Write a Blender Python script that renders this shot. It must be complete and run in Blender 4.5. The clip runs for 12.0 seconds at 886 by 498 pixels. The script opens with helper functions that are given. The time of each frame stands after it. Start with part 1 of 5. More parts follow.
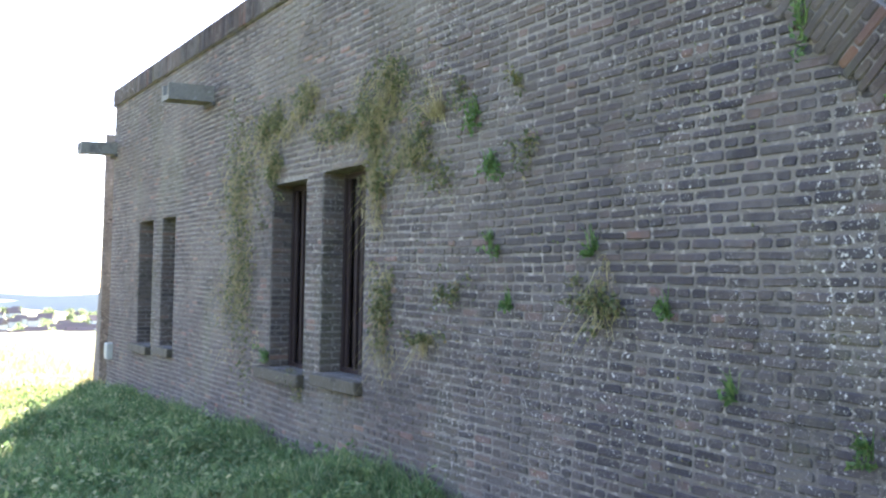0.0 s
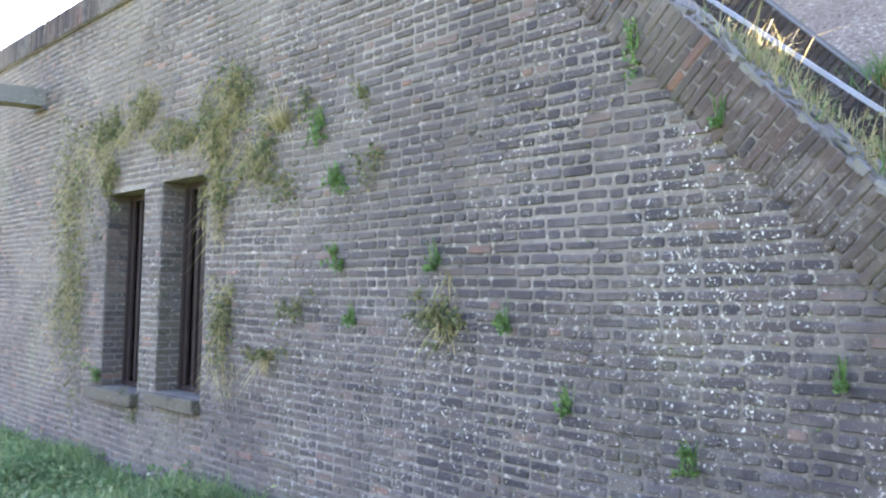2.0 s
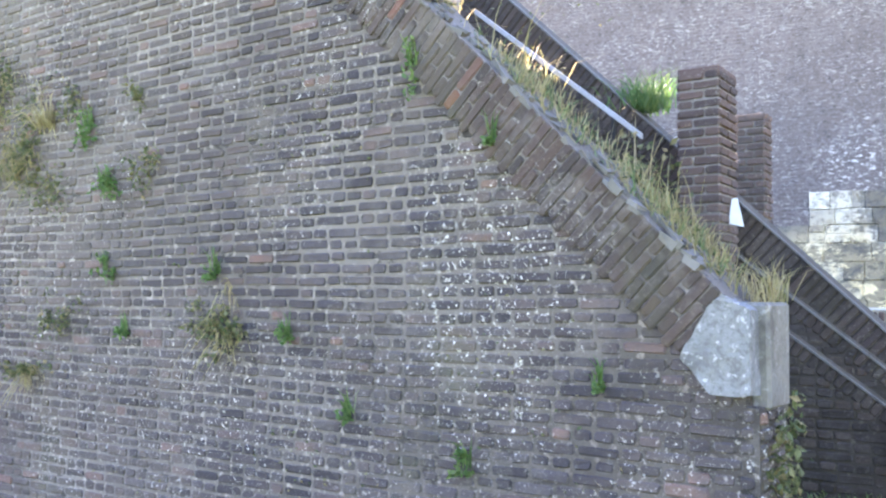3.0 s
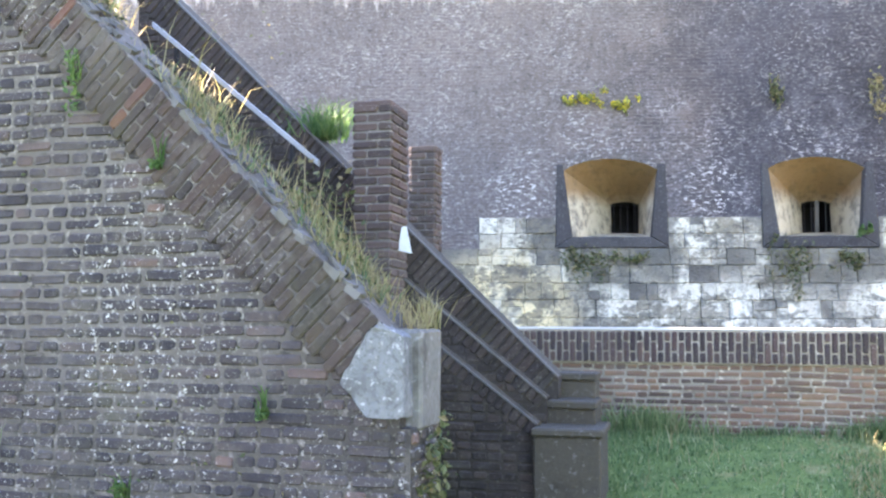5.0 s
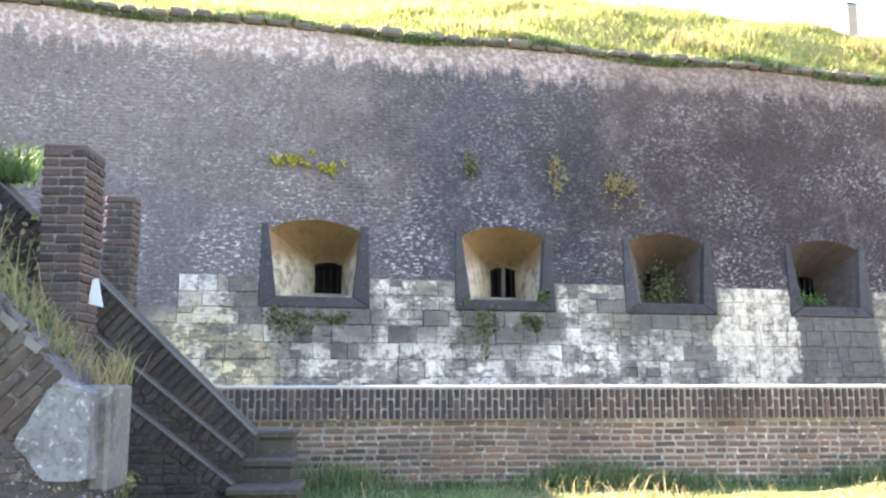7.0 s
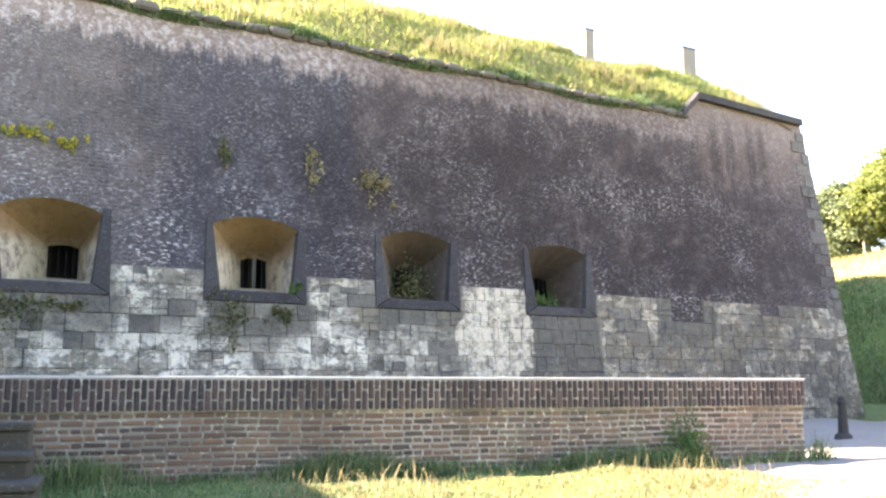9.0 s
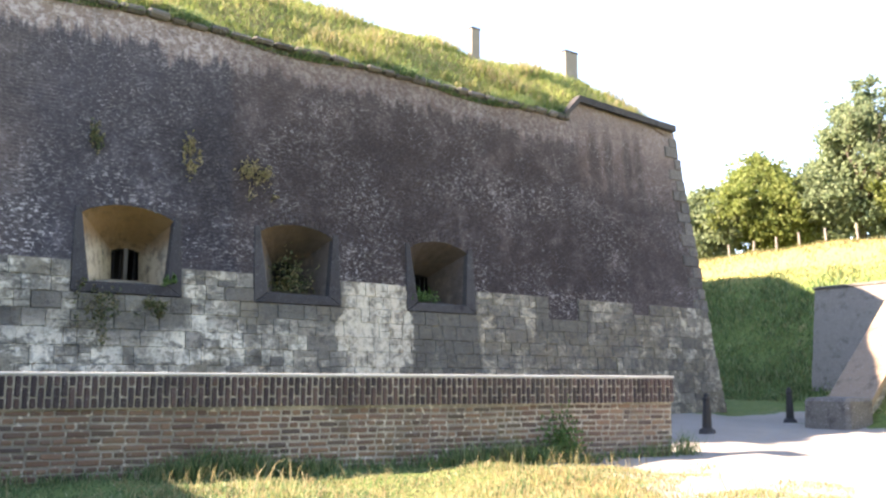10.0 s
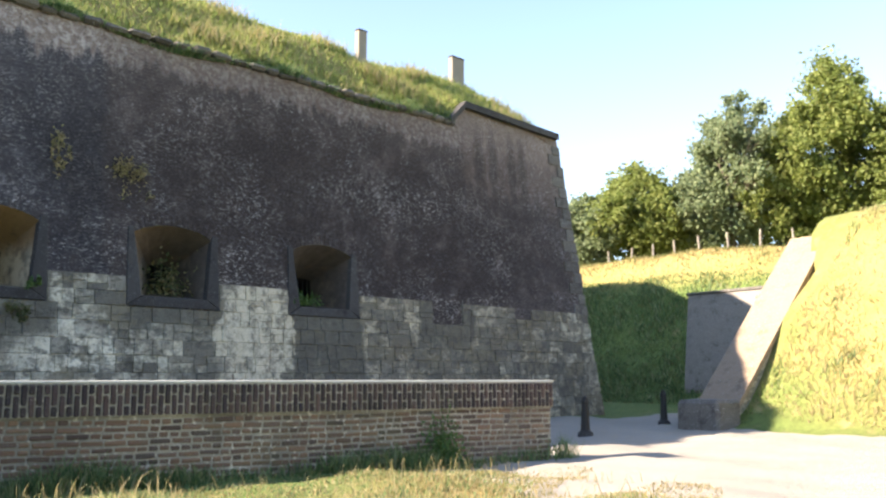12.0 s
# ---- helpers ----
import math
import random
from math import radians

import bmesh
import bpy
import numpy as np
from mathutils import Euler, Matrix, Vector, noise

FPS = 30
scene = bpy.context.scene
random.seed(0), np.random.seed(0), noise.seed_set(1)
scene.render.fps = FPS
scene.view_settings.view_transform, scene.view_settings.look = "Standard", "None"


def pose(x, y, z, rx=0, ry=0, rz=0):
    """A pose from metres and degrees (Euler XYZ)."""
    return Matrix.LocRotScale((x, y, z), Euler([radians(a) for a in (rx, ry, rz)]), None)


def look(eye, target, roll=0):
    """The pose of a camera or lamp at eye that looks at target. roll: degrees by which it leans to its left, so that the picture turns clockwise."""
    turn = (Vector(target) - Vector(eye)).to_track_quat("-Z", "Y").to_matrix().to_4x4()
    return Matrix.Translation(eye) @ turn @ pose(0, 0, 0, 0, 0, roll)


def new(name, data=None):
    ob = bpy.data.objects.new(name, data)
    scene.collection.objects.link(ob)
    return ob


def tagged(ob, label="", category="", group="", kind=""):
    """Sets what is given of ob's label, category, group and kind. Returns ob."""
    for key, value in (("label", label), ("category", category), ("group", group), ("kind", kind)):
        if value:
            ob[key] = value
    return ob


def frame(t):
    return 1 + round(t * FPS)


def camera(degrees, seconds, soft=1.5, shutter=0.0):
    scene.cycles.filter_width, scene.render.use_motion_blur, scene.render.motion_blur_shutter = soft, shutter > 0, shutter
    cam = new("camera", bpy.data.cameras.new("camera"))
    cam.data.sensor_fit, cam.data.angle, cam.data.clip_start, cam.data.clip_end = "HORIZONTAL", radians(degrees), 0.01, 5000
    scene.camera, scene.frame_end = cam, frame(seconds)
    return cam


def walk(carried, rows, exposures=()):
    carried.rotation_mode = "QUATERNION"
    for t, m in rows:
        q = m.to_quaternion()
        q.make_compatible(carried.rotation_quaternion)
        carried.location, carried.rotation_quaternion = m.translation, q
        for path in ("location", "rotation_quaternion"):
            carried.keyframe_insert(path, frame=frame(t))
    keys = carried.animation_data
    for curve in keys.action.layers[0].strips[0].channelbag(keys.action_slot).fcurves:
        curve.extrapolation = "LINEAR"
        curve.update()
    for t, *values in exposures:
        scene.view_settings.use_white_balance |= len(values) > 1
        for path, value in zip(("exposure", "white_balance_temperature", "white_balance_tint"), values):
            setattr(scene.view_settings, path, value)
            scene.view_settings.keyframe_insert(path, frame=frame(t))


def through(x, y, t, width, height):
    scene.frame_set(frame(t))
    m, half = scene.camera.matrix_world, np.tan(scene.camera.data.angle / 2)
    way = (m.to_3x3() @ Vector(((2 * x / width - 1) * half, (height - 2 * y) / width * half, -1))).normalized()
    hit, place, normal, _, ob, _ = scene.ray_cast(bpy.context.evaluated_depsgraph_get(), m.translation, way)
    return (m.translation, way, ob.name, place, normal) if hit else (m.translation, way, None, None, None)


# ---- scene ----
# The camera stands on the grass before a brick fort and turns to the right by about ninety degrees.
cam = camera(52.0, 12.0, soft=2.4)
PATH = [
    (0.0, -0.003, 0.006, 1.584, 92.00, -1.09, -0.79),
    (0.5, 0.001, 0.032, 1.562, 92.32, -1.30, -2.14),
    (1.0, 0.017, 0.060, 1.553, 92.73, -1.22, -3.66),
    (1.5, 0.043, 0.082, 1.552, 93.01, -1.08, -5.95),
    (2.0, 0.062, 0.060, 1.561, 93.32, -1.31, -10.09),
    (2.5, 0.017, -0.007, 1.587, 93.37, -0.93, -16.75),
    (3.0, 0.040, -0.007, 1.620, 93.44, -0.44, -23.77),
    (3.5, 0.076, 0.013, 1.653, 93.38, -0.41, -29.20),
    (5.5, 0.095, -0.191, 1.679, 95.47, -0.22, -47.40),
    (6.0, 0.107, -0.201, 1.676, 96.66, -0.28, -51.79),
    (6.5, 0.080, -0.214, 1.665, 97.47, -0.20, -56.28),
    (7.0, 0.033, -0.212, 1.648, 98.32, 0.09, -61.52),
    (9.0, -0.051, -0.063, 1.611, 98.02, -0.20, -77.76),
    (9.5, -0.027, -0.041, 1.624, 97.85, -0.24, -81.53),
    (10.0, 0.022, -0.042, 1.636, 97.73, -0.43, -85.31),
    (10.5, 0.075, -0.056, 1.644, 97.69, -0.56, -88.58),
    (11.0, 0.122, -0.076, 1.648, 97.82, -0.33, -91.33),
    (11.5, 0.151, -0.088, 1.649, 98.02, -0.16, -92.31),
    (12.0, 0.164, -0.094, 1.649, 98.03, -0.06, -92.45),
]
EXPOSURE = [(0.0, 3.45, 6650, 26), (1.0, 3.75, 6700, 27), (2.0, 4.15, 6800, 29), (2.5, 4.22, 6850, 29), (3.5, 4.25, 6950, 30), (5.5, 3.95, 7050, 28), (7.0, 3.75, 7300, 28), (9.0, 3.45, 7500, 27), (10.0, 2.9, 7500, 25), (10.5, 2.65, 7500, 22), (11.0, 2.42, 7300, 19), (11.5, 2.38, 7270, 18), (12.0, 2.28, 7250, 18)]
walk(cam, [(t, pose(x, y, z, rx, ry, rz)) for t, x, y, z, rx, ry, rz in PATH], EXPOSURE)

# ---- light: clear sky, sun behind the fort ----
SUN_AZ, SUN_EL = radians(12.0), radians(27.5)      # azimuth to the left of +y
to_sun = Vector((-math.sin(SUN_AZ) * math.cos(SUN_EL), math.cos(SUN_AZ) * math.cos(SUN_EL), math.sin(SUN_EL)))
world = bpy.data.worlds.new("sky")
scene.world = world
world.use_nodes = True
wn = world.node_tree
sky = wn.nodes.new("ShaderNodeTexSky")
sky.sky_type, sky.sun_disc = "NISHITA", False
sky.sun_elevation, sky.sun_rotation = SUN_EL, -SUN_AZ
sky.dust_density, sky.ozone_density = 0.12, 2.2
wn.nodes["Background"].inputs["Strength"].default_value = 0.10
wn.links.new(sky.outputs[0], wn.nodes["Background"].inputs["Color"])
sun = new("sun", bpy.data.lights.new("sun", "SUN"))
sun.data.energy, sun.data.angle, sun.data.color = 5.0, radians(0.5), (1.0, 0.93, 0.8)
sun.matrix_world = look((0, 0, 60), Vector((0, 0, 60)) - to_sun)

# ---- frames of reference: x to the right along a wall, y away from the camera, z up ----
MA = Matrix.Rotation(radians(32.0 - 90.0), 4, "Z")      # near wall, stair and parapet
MB = Matrix.Rotation(radians(42.6 - 90.0), 4, "Z")      # bastion
BATTER = 0.10
rng = np.random.default_rng(7)


# ---- building helpers ----
def mesh_of(name, verts, faces, smooth=False):
    me = bpy.data.meshes.new(name)
    me.from_pydata([tuple(map(float, v)) for v in verts], [], [tuple(map(int, f)) for f in faces])
    me.validate()
    if smooth:
        me.shade_smooth()
    return me


def part(name, data, material, parent, label="", m=None):
    """Links a bmesh or a mesh as one mesh object under a thing."""
    if isinstance(data, bmesh.types.BMesh):
        me = bpy.data.meshes.new(name)
        data.to_mesh(me)
        data.free()
    else:
        me = data
    if material and not me.materials:
        me.materials.append(material)
    ob = new(name, me)
    ob.parent = parent
    if m is not None:
        ob.matrix_basis = m
    return tagged(ob, label) if label else ob


def thing(name, label, category, m=None, kind="", group=""):
    ob = new(name)
    ob.empty_display_size = 0.2
    if m is not None:
        ob.matrix_basis = m
    return tagged(ob, label, category, group, kind)


def box(bm, x0, x1, y0, y1, z0, z1, bevel=0.0, jit=0.0):
    r = bmesh.ops.create_cube(bm, size=1.0)
    for v in r["verts"]:
        v.co = Vector((x0 + (v.co.x + .5) * (x1 - x0), y0 + (v.co.y + .5) * (y1 - y0), z0 + (v.co.z + .5) * (z1 - z0)))
        if jit:
            v.co += Vector(rng.uniform(-jit, jit, 3))
    if bevel:
        es = list({e for v in r["verts"] for e in v.link_edges})
        bmesh.ops.bevel(bm, geom=es, offset=bevel, segments=1, affect="EDGES")
    return bm


def prism(bm, outline, y0, y1):
    """Extrudes an outline of (x, z) from y0 to y1."""
    a = [bm.verts.new((x, y0, z)) for x, z in outline]
    b = [bm.verts.new((x, y1, z)) for x, z in outline]
    n = len(a)
    bm.faces.new(a)
    bm.faces.new(b[::-1])
    for i in range(n):
        bm.faces.new((a[(i + 1) % n], a[i], b[i], b[(i + 1) % n]))
    bmesh.ops.recalc_face_normals(bm, faces=bm.faces)
    return bm


BV = np.array([(-1, 0, -1), (1, 0, -1), (1, 0, 1), (-1, 0, 1)], float)
BF = [(8, 9, 10, 11)] + [(i, (i + 1) % 4, 4 + (i + 1) % 4, 4 + i) for i in range(4)] + [(4 + i, 4 + (i + 1) % 4, 8 + (i + 1) % 4, 8 + i) for i in range(4)]


def brick_verts(w, h, depth, edge=0.005):
    """A brick seen from -y: its back at y 0, its face at y -depth, with worn edges."""
    out = []
    for y, e in ((0.0, 0.0), (-depth + edge, 0.0), (-depth, edge)):
        out.append(BV * np.array([w / 2 - e, 1, h / 2 - e]) + np.array([0, y, 0]))
    return np.vstack(out)


WF = [tuple(range(8, 16))] + [(i, (i + 1) % 8, 8 + (i + 1) % 8, 8 + i) for i in range(8)]


def worn_brick(w, h, depth, edge=0.006):
    """An old brick seen from -y, its corners rubbed round."""
    out = []
    for y, e in ((0.0, 0.0), (-depth, edge)):
        a, b = w / 2 - e, h / 2 - e
        c = min(a, b) * .42
        out += [(-a + c, y, -b), (a - c, y, -b), (a, y, -b + c), (a, y, b - c), (a - c, y, b), (-a + c, y, b), (-a, y, b - c), (-a, y, -b + c)]
    return np.array(out)


def joined_bricks(name, items, material, parent, warp=None, depth=0.012, kind="stuff", label=""):
    """items: (x, y, z, w, h, turn about y). One mesh of worn bricks."""
    vs, fs = [], []
    for k, (x, y, z, w, h, a) in enumerate(items):
        d = depth + rng.uniform(-.004, .004)
        v = worn_brick(w, h, d, min(.007, h / 6))
        v = v + rng.uniform(-.003, .003, v.shape)
        if a:
            c, s = math.cos(a), math.sin(a)
            v = np.column_stack([c * v[:, 0] + s * v[:, 2], v[:, 1], -s * v[:, 0] + c * v[:, 2]])
        v = v + np.array([x, y, z])
        vs.append(v)
        fs += [tuple(i + 16 * k for i in f) for f in WF]
    if not vs:
        return None
    v = np.vstack(vs)
    if warp:
        v = warp(v)
    ob = part(name, mesh_of(name, v, fs), material, parent, label)
    return tagged(ob, kind=kind)


def single_bricks(name, items, material, parent, depth=0.012):
    """The same as objects of their own that share a few meshes."""
    shared = {}
    for x, y, z, w, h, a in items:
        key = (round(w, 2), round(h, 3))
        if key not in shared:
            shared[key] = []
            for _ in range(5):
                v = worn_brick(key[0], key[1], depth, min(.007, h / 6))
                shared[key].append(mesh_of(name, v + rng.uniform(-.003, .003, v.shape), WF))
                shared[key][-1].materials.append(material)
        ob = part(name, shared[key][int(rng.integers(5))], None, parent)
        ob.matrix_basis = Matrix.Translation((x, y + rng.uniform(-.003, .003), z)) @ Matrix.Rotation(a + rng.uniform(-.012, .012), 4, "Y")


def bond(z0, z1, course, spans, y, long=.216, short=.108, joint=.011, start=0):
    """Courses of stretchers and headers by turns within the spans(z) that a course may fill."""
    items, row, z = [], start, z0
    while z < z1 - course * .5:
        zc = z + course / 2
        unit = long if row % 2 == 0 else short
        off = (0 if row % 4 < 2 else long / 2) + rng.uniform(-.02, .02)
        for a, b in spans(zc):
            x = math.floor((a - off) / unit) * unit + off
            while x < b:
                u = unit if rng.random() > .18 else (short if unit == long else long)
                l, r = max(x, a), min(x + u, b)
                if r - l > .04:
                    items.append(((l + r) / 2, y, zc + rng.uniform(-.004, .004) + .010 * math.sin(.9 * x + 1.3 * zc) + .006 * math.sin(2.3 * x - .7 * zc), r - l - joint * rng.uniform(.8, 1.4), course - joint * rng.uniform(.8, 1.7), rng.uniform(-.02, .02)))
                x += u
        z += course
        row += 1
    return items


def split(items, near, most=290):
    """Full-sized bricks inside near(x, z) come first; the rest is joined."""
    whole = [i for i in items if near(i[0], i[2]) and (abs(i[3] - .202) < .011 or abs(i[3] - .094) < .009)]
    whole = whole[:most]
    keep = set(map(id, whole))
    return whole, [i for i in items if id(i) not in keep]


# ---- materials ----
class Nodes:
    """A small shorthand for node materials."""

    def __init__(self, name):
        self.mat = bpy.data.materials.new(name)
        self.mat.use_nodes = True
        self.t = self.mat.node_tree
        self.bsdf = self.t.nodes["Principled BSDF"]
        self.bsdf.inputs["Specular IOR Level"].default_value = 0.25
        self.pos = self.t.nodes.new("ShaderNodeNewGeometry").outputs["Position"]

    def put(self, socket, value):
        if isinstance(value, bpy.types.NodeSocket):
            self.t.links.new(value, socket)
        elif isinstance(value, (int, float)):
            socket.default_value = value
        else:
            socket.default_value = (*value, 1.0)[:len(socket.default_value)]

    def noise(self, scale, detail=4.0, rough=.55, vec=None, stretch=None):
        n = self.t.nodes.new("ShaderNodeTexNoise")
        n.inputs["Scale"].default_value, n.inputs["Detail"].default_value, n.inputs["Roughness"].default_value = scale, detail, rough
        v = vec or self.pos
        if stretch:
            m = self.t.nodes.new("ShaderNodeVectorMath")
            m.operation = "MULTIPLY"
            self.t.links.new(v, m.inputs[0])
            m.inputs[1].default_value = stretch
            v = m.outputs[0]
        self.t.links.new(v, n.inputs["Vector"])
        return n.outputs["Fac"]

    def step(self, v, a, b, lo=0.0, hi=1.0):
        n = self.t.nodes.new("ShaderNodeMapRange")
        n.interpolation_type = "SMOOTHSTEP"
        for i, x in enumerate((v, a, b, lo, hi)):
            self.put(n.inputs[i], x)
        return n.outputs[0]

    def mth(self, op, a, b=0.0, c=0.0):
        n = self.t.nodes.new("ShaderNodeMath")
        n.operation = op
        for i, x in enumerate((a, b, c)):
            self.put(n.inputs[i], x)
        return n.outputs[0]

    def mix(self, f, a, b, mode="MIX"):
        n = self.t.nodes.new("ShaderNodeMix")
        n.data_type, n.blend_type = "RGBA", mode
        self.put(n.inputs[0], f)
        self.put(n.inputs[6], a)
        self.put(n.inputs[7], b)
        return n.outputs[2]

    def ramp(self, f, stops):
        n = self.t.nodes.new("ShaderNodeValToRGB")
        while len(n.color_ramp.elements) < len(stops):
            n.color_ramp.elements.new(.5)
        for e, (p, c) in zip(n.color_ramp.elements, stops):
            e.position, e.color = p, (*c, 1)
        self.put(n.inputs[0], f)
        return n.outputs[0]

    def dot(self, axis):
        n = self.t.nodes.new("ShaderNodeVectorMath")
        n.operation = "DOT_PRODUCT"
        self.t.links.new(self.pos, n.inputs[0])
        n.inputs[1].default_value = axis
        return n.outputs["Value"]

    def near(self, p, radii, az):
        """1 at p, 0 beyond the radii (along the wall, through it, up)."""
        m = self.t.nodes.new("ShaderNodeMapping")
        m.vector_type = "TEXTURE"
        m.inputs["Location"].default_value, m.inputs["Rotation"].default_value, m.inputs["Scale"].default_value = p, (0, 0, az), radii
        self.t.links.new(self.pos, m.inputs["Vector"])
        l = self.t.nodes.new("ShaderNodeVectorMath")
        l.operation = "LENGTH"
        self.t.links.new(m.outputs[0], l.inputs[0])
        return self.step(l.outputs["Value"], .3, 1.0, 1.0, 0.0)

    def chance(self):
        """A random number for each object and each loose piece of a mesh."""
        o = self.t.nodes.new("ShaderNodeObjectInfo").outputs["Random"]
        g = self.t.nodes.new("ShaderNodeNewGeometry").outputs["Random Per Island"]
        return self.mth("FRACT", self.mth("ADD", o, g))

    def done(self, color, rough=.85, bump=None, strength=.4, dist=.01, metal=0.0):
        self.put(self.bsdf.inputs["Base Color"], color)
        self.put(self.bsdf.inputs["Roughness"], rough)
        self.bsdf.inputs["Metallic"].default_value = metal
        if bump is not None:
            b = self.t.nodes.new("ShaderNodeBump")
            b.inputs["Strength"].default_value, b.inputs["Distance"].default_value = strength, dist
            self.put(b.inputs["Height"], bump)
            self.t.links.new(b.outputs[0], self.bsdf.inputs["Normal"])
        return self.mat


def lime_spots(n, blotches=(), spread=0.0):
    """Small white lime crusts, thick in some places and rare in others."""
    spots = n.step(n.noise(40, 4, .66), .605, .64)
    where = n.step(n.noise(.9, 4, .6), .46 - spread, .64 - spread)
    if blotches:
        where = n.mth("MULTIPLY", where, .6)
    for p, r, k in blotches:
        where = n.mth("MAXIMUM", where, n.mth("MULTIPLY", n.near(p, r, radians(-58)), k))
    if blotches:
        p, r, _ = blotches[0]
        spots = n.mth("MAXIMUM", spots, n.mth("MULTIPLY", n.near(p, r, radians(-58)), n.step(n.noise(40, 4, .66), .59, .625)))
    fine = n.step(n.noise(100, 2), .64, .70)
    spots = n.mth("MAXIMUM", n.mth("MULTIPLY", spots, n.step(n.noise(6, 4, .7), .38, .55, .2, 1.0)), n.mth("MULTIPLY", fine, .45))
    return n.mth("MULTIPLY", spots, where)


def wash(n):
    """A thin grey skin of old lime and dust over brick and joint alike."""
    return n.mth("MULTIPLY", n.step(n.noise(2.1, 7, .72), .47, .62), n.step(n.noise(26, 4, .7), .3, .6, .45, 1.0))


def old_brick(name, tones, lime=.5, moss=.3, blotches=(), dust=.35, spread=.0, dark_zone=(), skin=0.0):
    n = Nodes(name)
    c = n.ramp(n.chance(), tones)
    c = n.mix(n.mth("MULTIPLY", n.noise(38, 3), .35), c, (.035, .03, .03))
    c = n.mix(n.mth("MULTIPLY", n.step(n.noise(22, 5, .7), .55, .68), .4), c, (.14, .115, .10))
    grey = n.step(n.noise(.55, 5, .6), .42, .66)
    c = n.mix(n.mth("MULTIPLY", grey, dust), c, (.235, .195, .16))
    c = n.mix(n.mth("MULTIPLY", n.step(n.noise(1.1, 5, .65, stretch=(1.0, 1.0, .35)), .5, .72), moss), c, (.105, .115, .05))
    # bricks turn near-black inside each given zone
    for p, r, k in dark_zone:
        c = n.mix(n.mth("MULTIPLY", n.near(p, r, radians(-58)), n.mth("MULTIPLY", n.step(n.noise(2.2, 5, .65), .25, .6), k)), c, n.mix(n.chance(), (.022, .020, .025), (.056, .048, .052)))
    if skin:
        c = n.mix(n.mth("MULTIPLY", wash(n), skin), c, (.128, .112, .100))
    h = n.mth("ADD", n.noise(60, 5), n.mth("MULTIPLY", n.noise(14, 3), .6))
    c = n.mix(n.mth("MULTIPLY", lime_spots(n, blotches, spread), lime), c, (.62, .59, .54))
    return n.done(c, .9, h, .6, .008)


def mortar_mat(name, tone, dark_zone=(), blotches=None, skin=0.0):
    n = Nodes(name)
    c = n.mix(n.step(n.noise(1.3, 5), .35, .7), tone, tuple(v * .55 for v in tone))
    c = n.mix(n.step(n.noise(20, 3), .55, .7), c, tuple(min(1, v * 1.7) for v in tone))
    c = n.mix(n.mth("MULTIPLY", n.step(n.noise(.8, 6, .65), .45, .65), .45), c, tuple(v * .4 for v in tone))
    # joints are darker inside each given zone
    for p, r, k in dark_zone:
        c = n.mix(n.mth("MULTIPLY", n.near(p, r, radians(-58)), k), c, (.42, .40, .40), "MULTIPLY")
    if skin:          # joints washed out here and there
        c = n.mix(n.mth("MULTIPLY", n.step(n.noise(9, 4, .7, stretch=(1, 1, 2.0)), .56, .60), n.step(n.noise(1.2, 3), .42, .6, .25, .9)), c, (.022, .02, .018))
        c = n.mix(n.mth("MULTIPLY", wash(n), skin), c, (.128, .112, .100))
    if blotches is not None:
        c = n.mix(n.mth("MULTIPLY", lime_spots(n, blotches, .02), .6), c, (.56, .54, .50))
    return n.done(c, .95, n.mth("ADD", n.noise(90, 4), n.noise(18, 4)), .6, .008)


def in_a(x, y, z):
    return tuple(MA @ Vector((x, y, z)))


dark_tones = [(0.0, (.046, .037, .037)), (.35, (.072, .056, .052)), (.6, (.10, .073, .063)), (.8, (.062, .052, .052)), (.94, (.12, .080, .066)), (1.0, (.19, .10, .076))]
LIME_A = [(in_a(-2.3, 3.85, 1.7), (.75, 1.0, 1.4), .95), (in_a(-1.6, 3.85, .5), (1.0, 1.0, .5), .6), (in_a(-4.6, 3.85, 1.0), (2.5, 1.0, .8), .85), (in_a(-7.6, 3.85, 1.6), (3.0, 1.0, 2.2), .5), (in_a(-10.8, 3.85, 3.2), (.7, 1, 1.6), .8)]
M_BRICK_A = old_brick("weathered_brown_brick", dark_tones, .9, .35, LIME_A, .30, .02, [(in_a(-1.0, 3.85, 1.6), (7.5, 2, 4.2), .95), (in_a(-1.5, 6.6, 1.2), (3, 1.3, 3), .9)], .35)
M_MORTAR_A = mortar_mat("grey_lime_mortar", (.175, .155, .138), [(in_a(-1.0, 3.85, 1.6), (6.5, 2, 3.8), .30), (in_a(-.9, 3.85, .5), (2.2, 1.5, 1.7), .75), (in_a(-1.5, 6.6, 1.2), (2.6, 1.3, 2.6), .8)], LIME_A, .6)
M_COPING = old_brick("red_brown_coping_brick", [(0.0, (.030, .024, .023)), (.45, (.048, .035, .031)), (.8, (.068, .044, .036)), (.95, (.052, .041, .037)), (1.0, (.125, .052, .036))], .7, .3, dust=.22, skin=.6)
M_FLANK = mortar_mat("dark_brown_flank_mortar", (.050, .042, .034))
M_BRICK_P = old_brick("yellow_brown_brick", [(0.0, (.085, .056, .044)), (.4, (.19, .108, .070)), (.75, (.27, .155, .096)), (1.0, (.125, .08, .06))], .25, .4, dust=.2, skin=.35)
M_SOLDIER = old_brick("dark_brick_on_end", [(0.0, (.038, .028, .029)), (.5, (.066, .043, .042)), (.8, (.095, .058, .052)), (1.0, (.14, .088, .072))], .2, .1, dust=.1)
M_BRICK_END = old_brick("lime_stained_end_brick", dark_tones, .9, .5, [(in_a(-1.0, 3.9, .9), (.5, 1, 1.2), 1.0)])
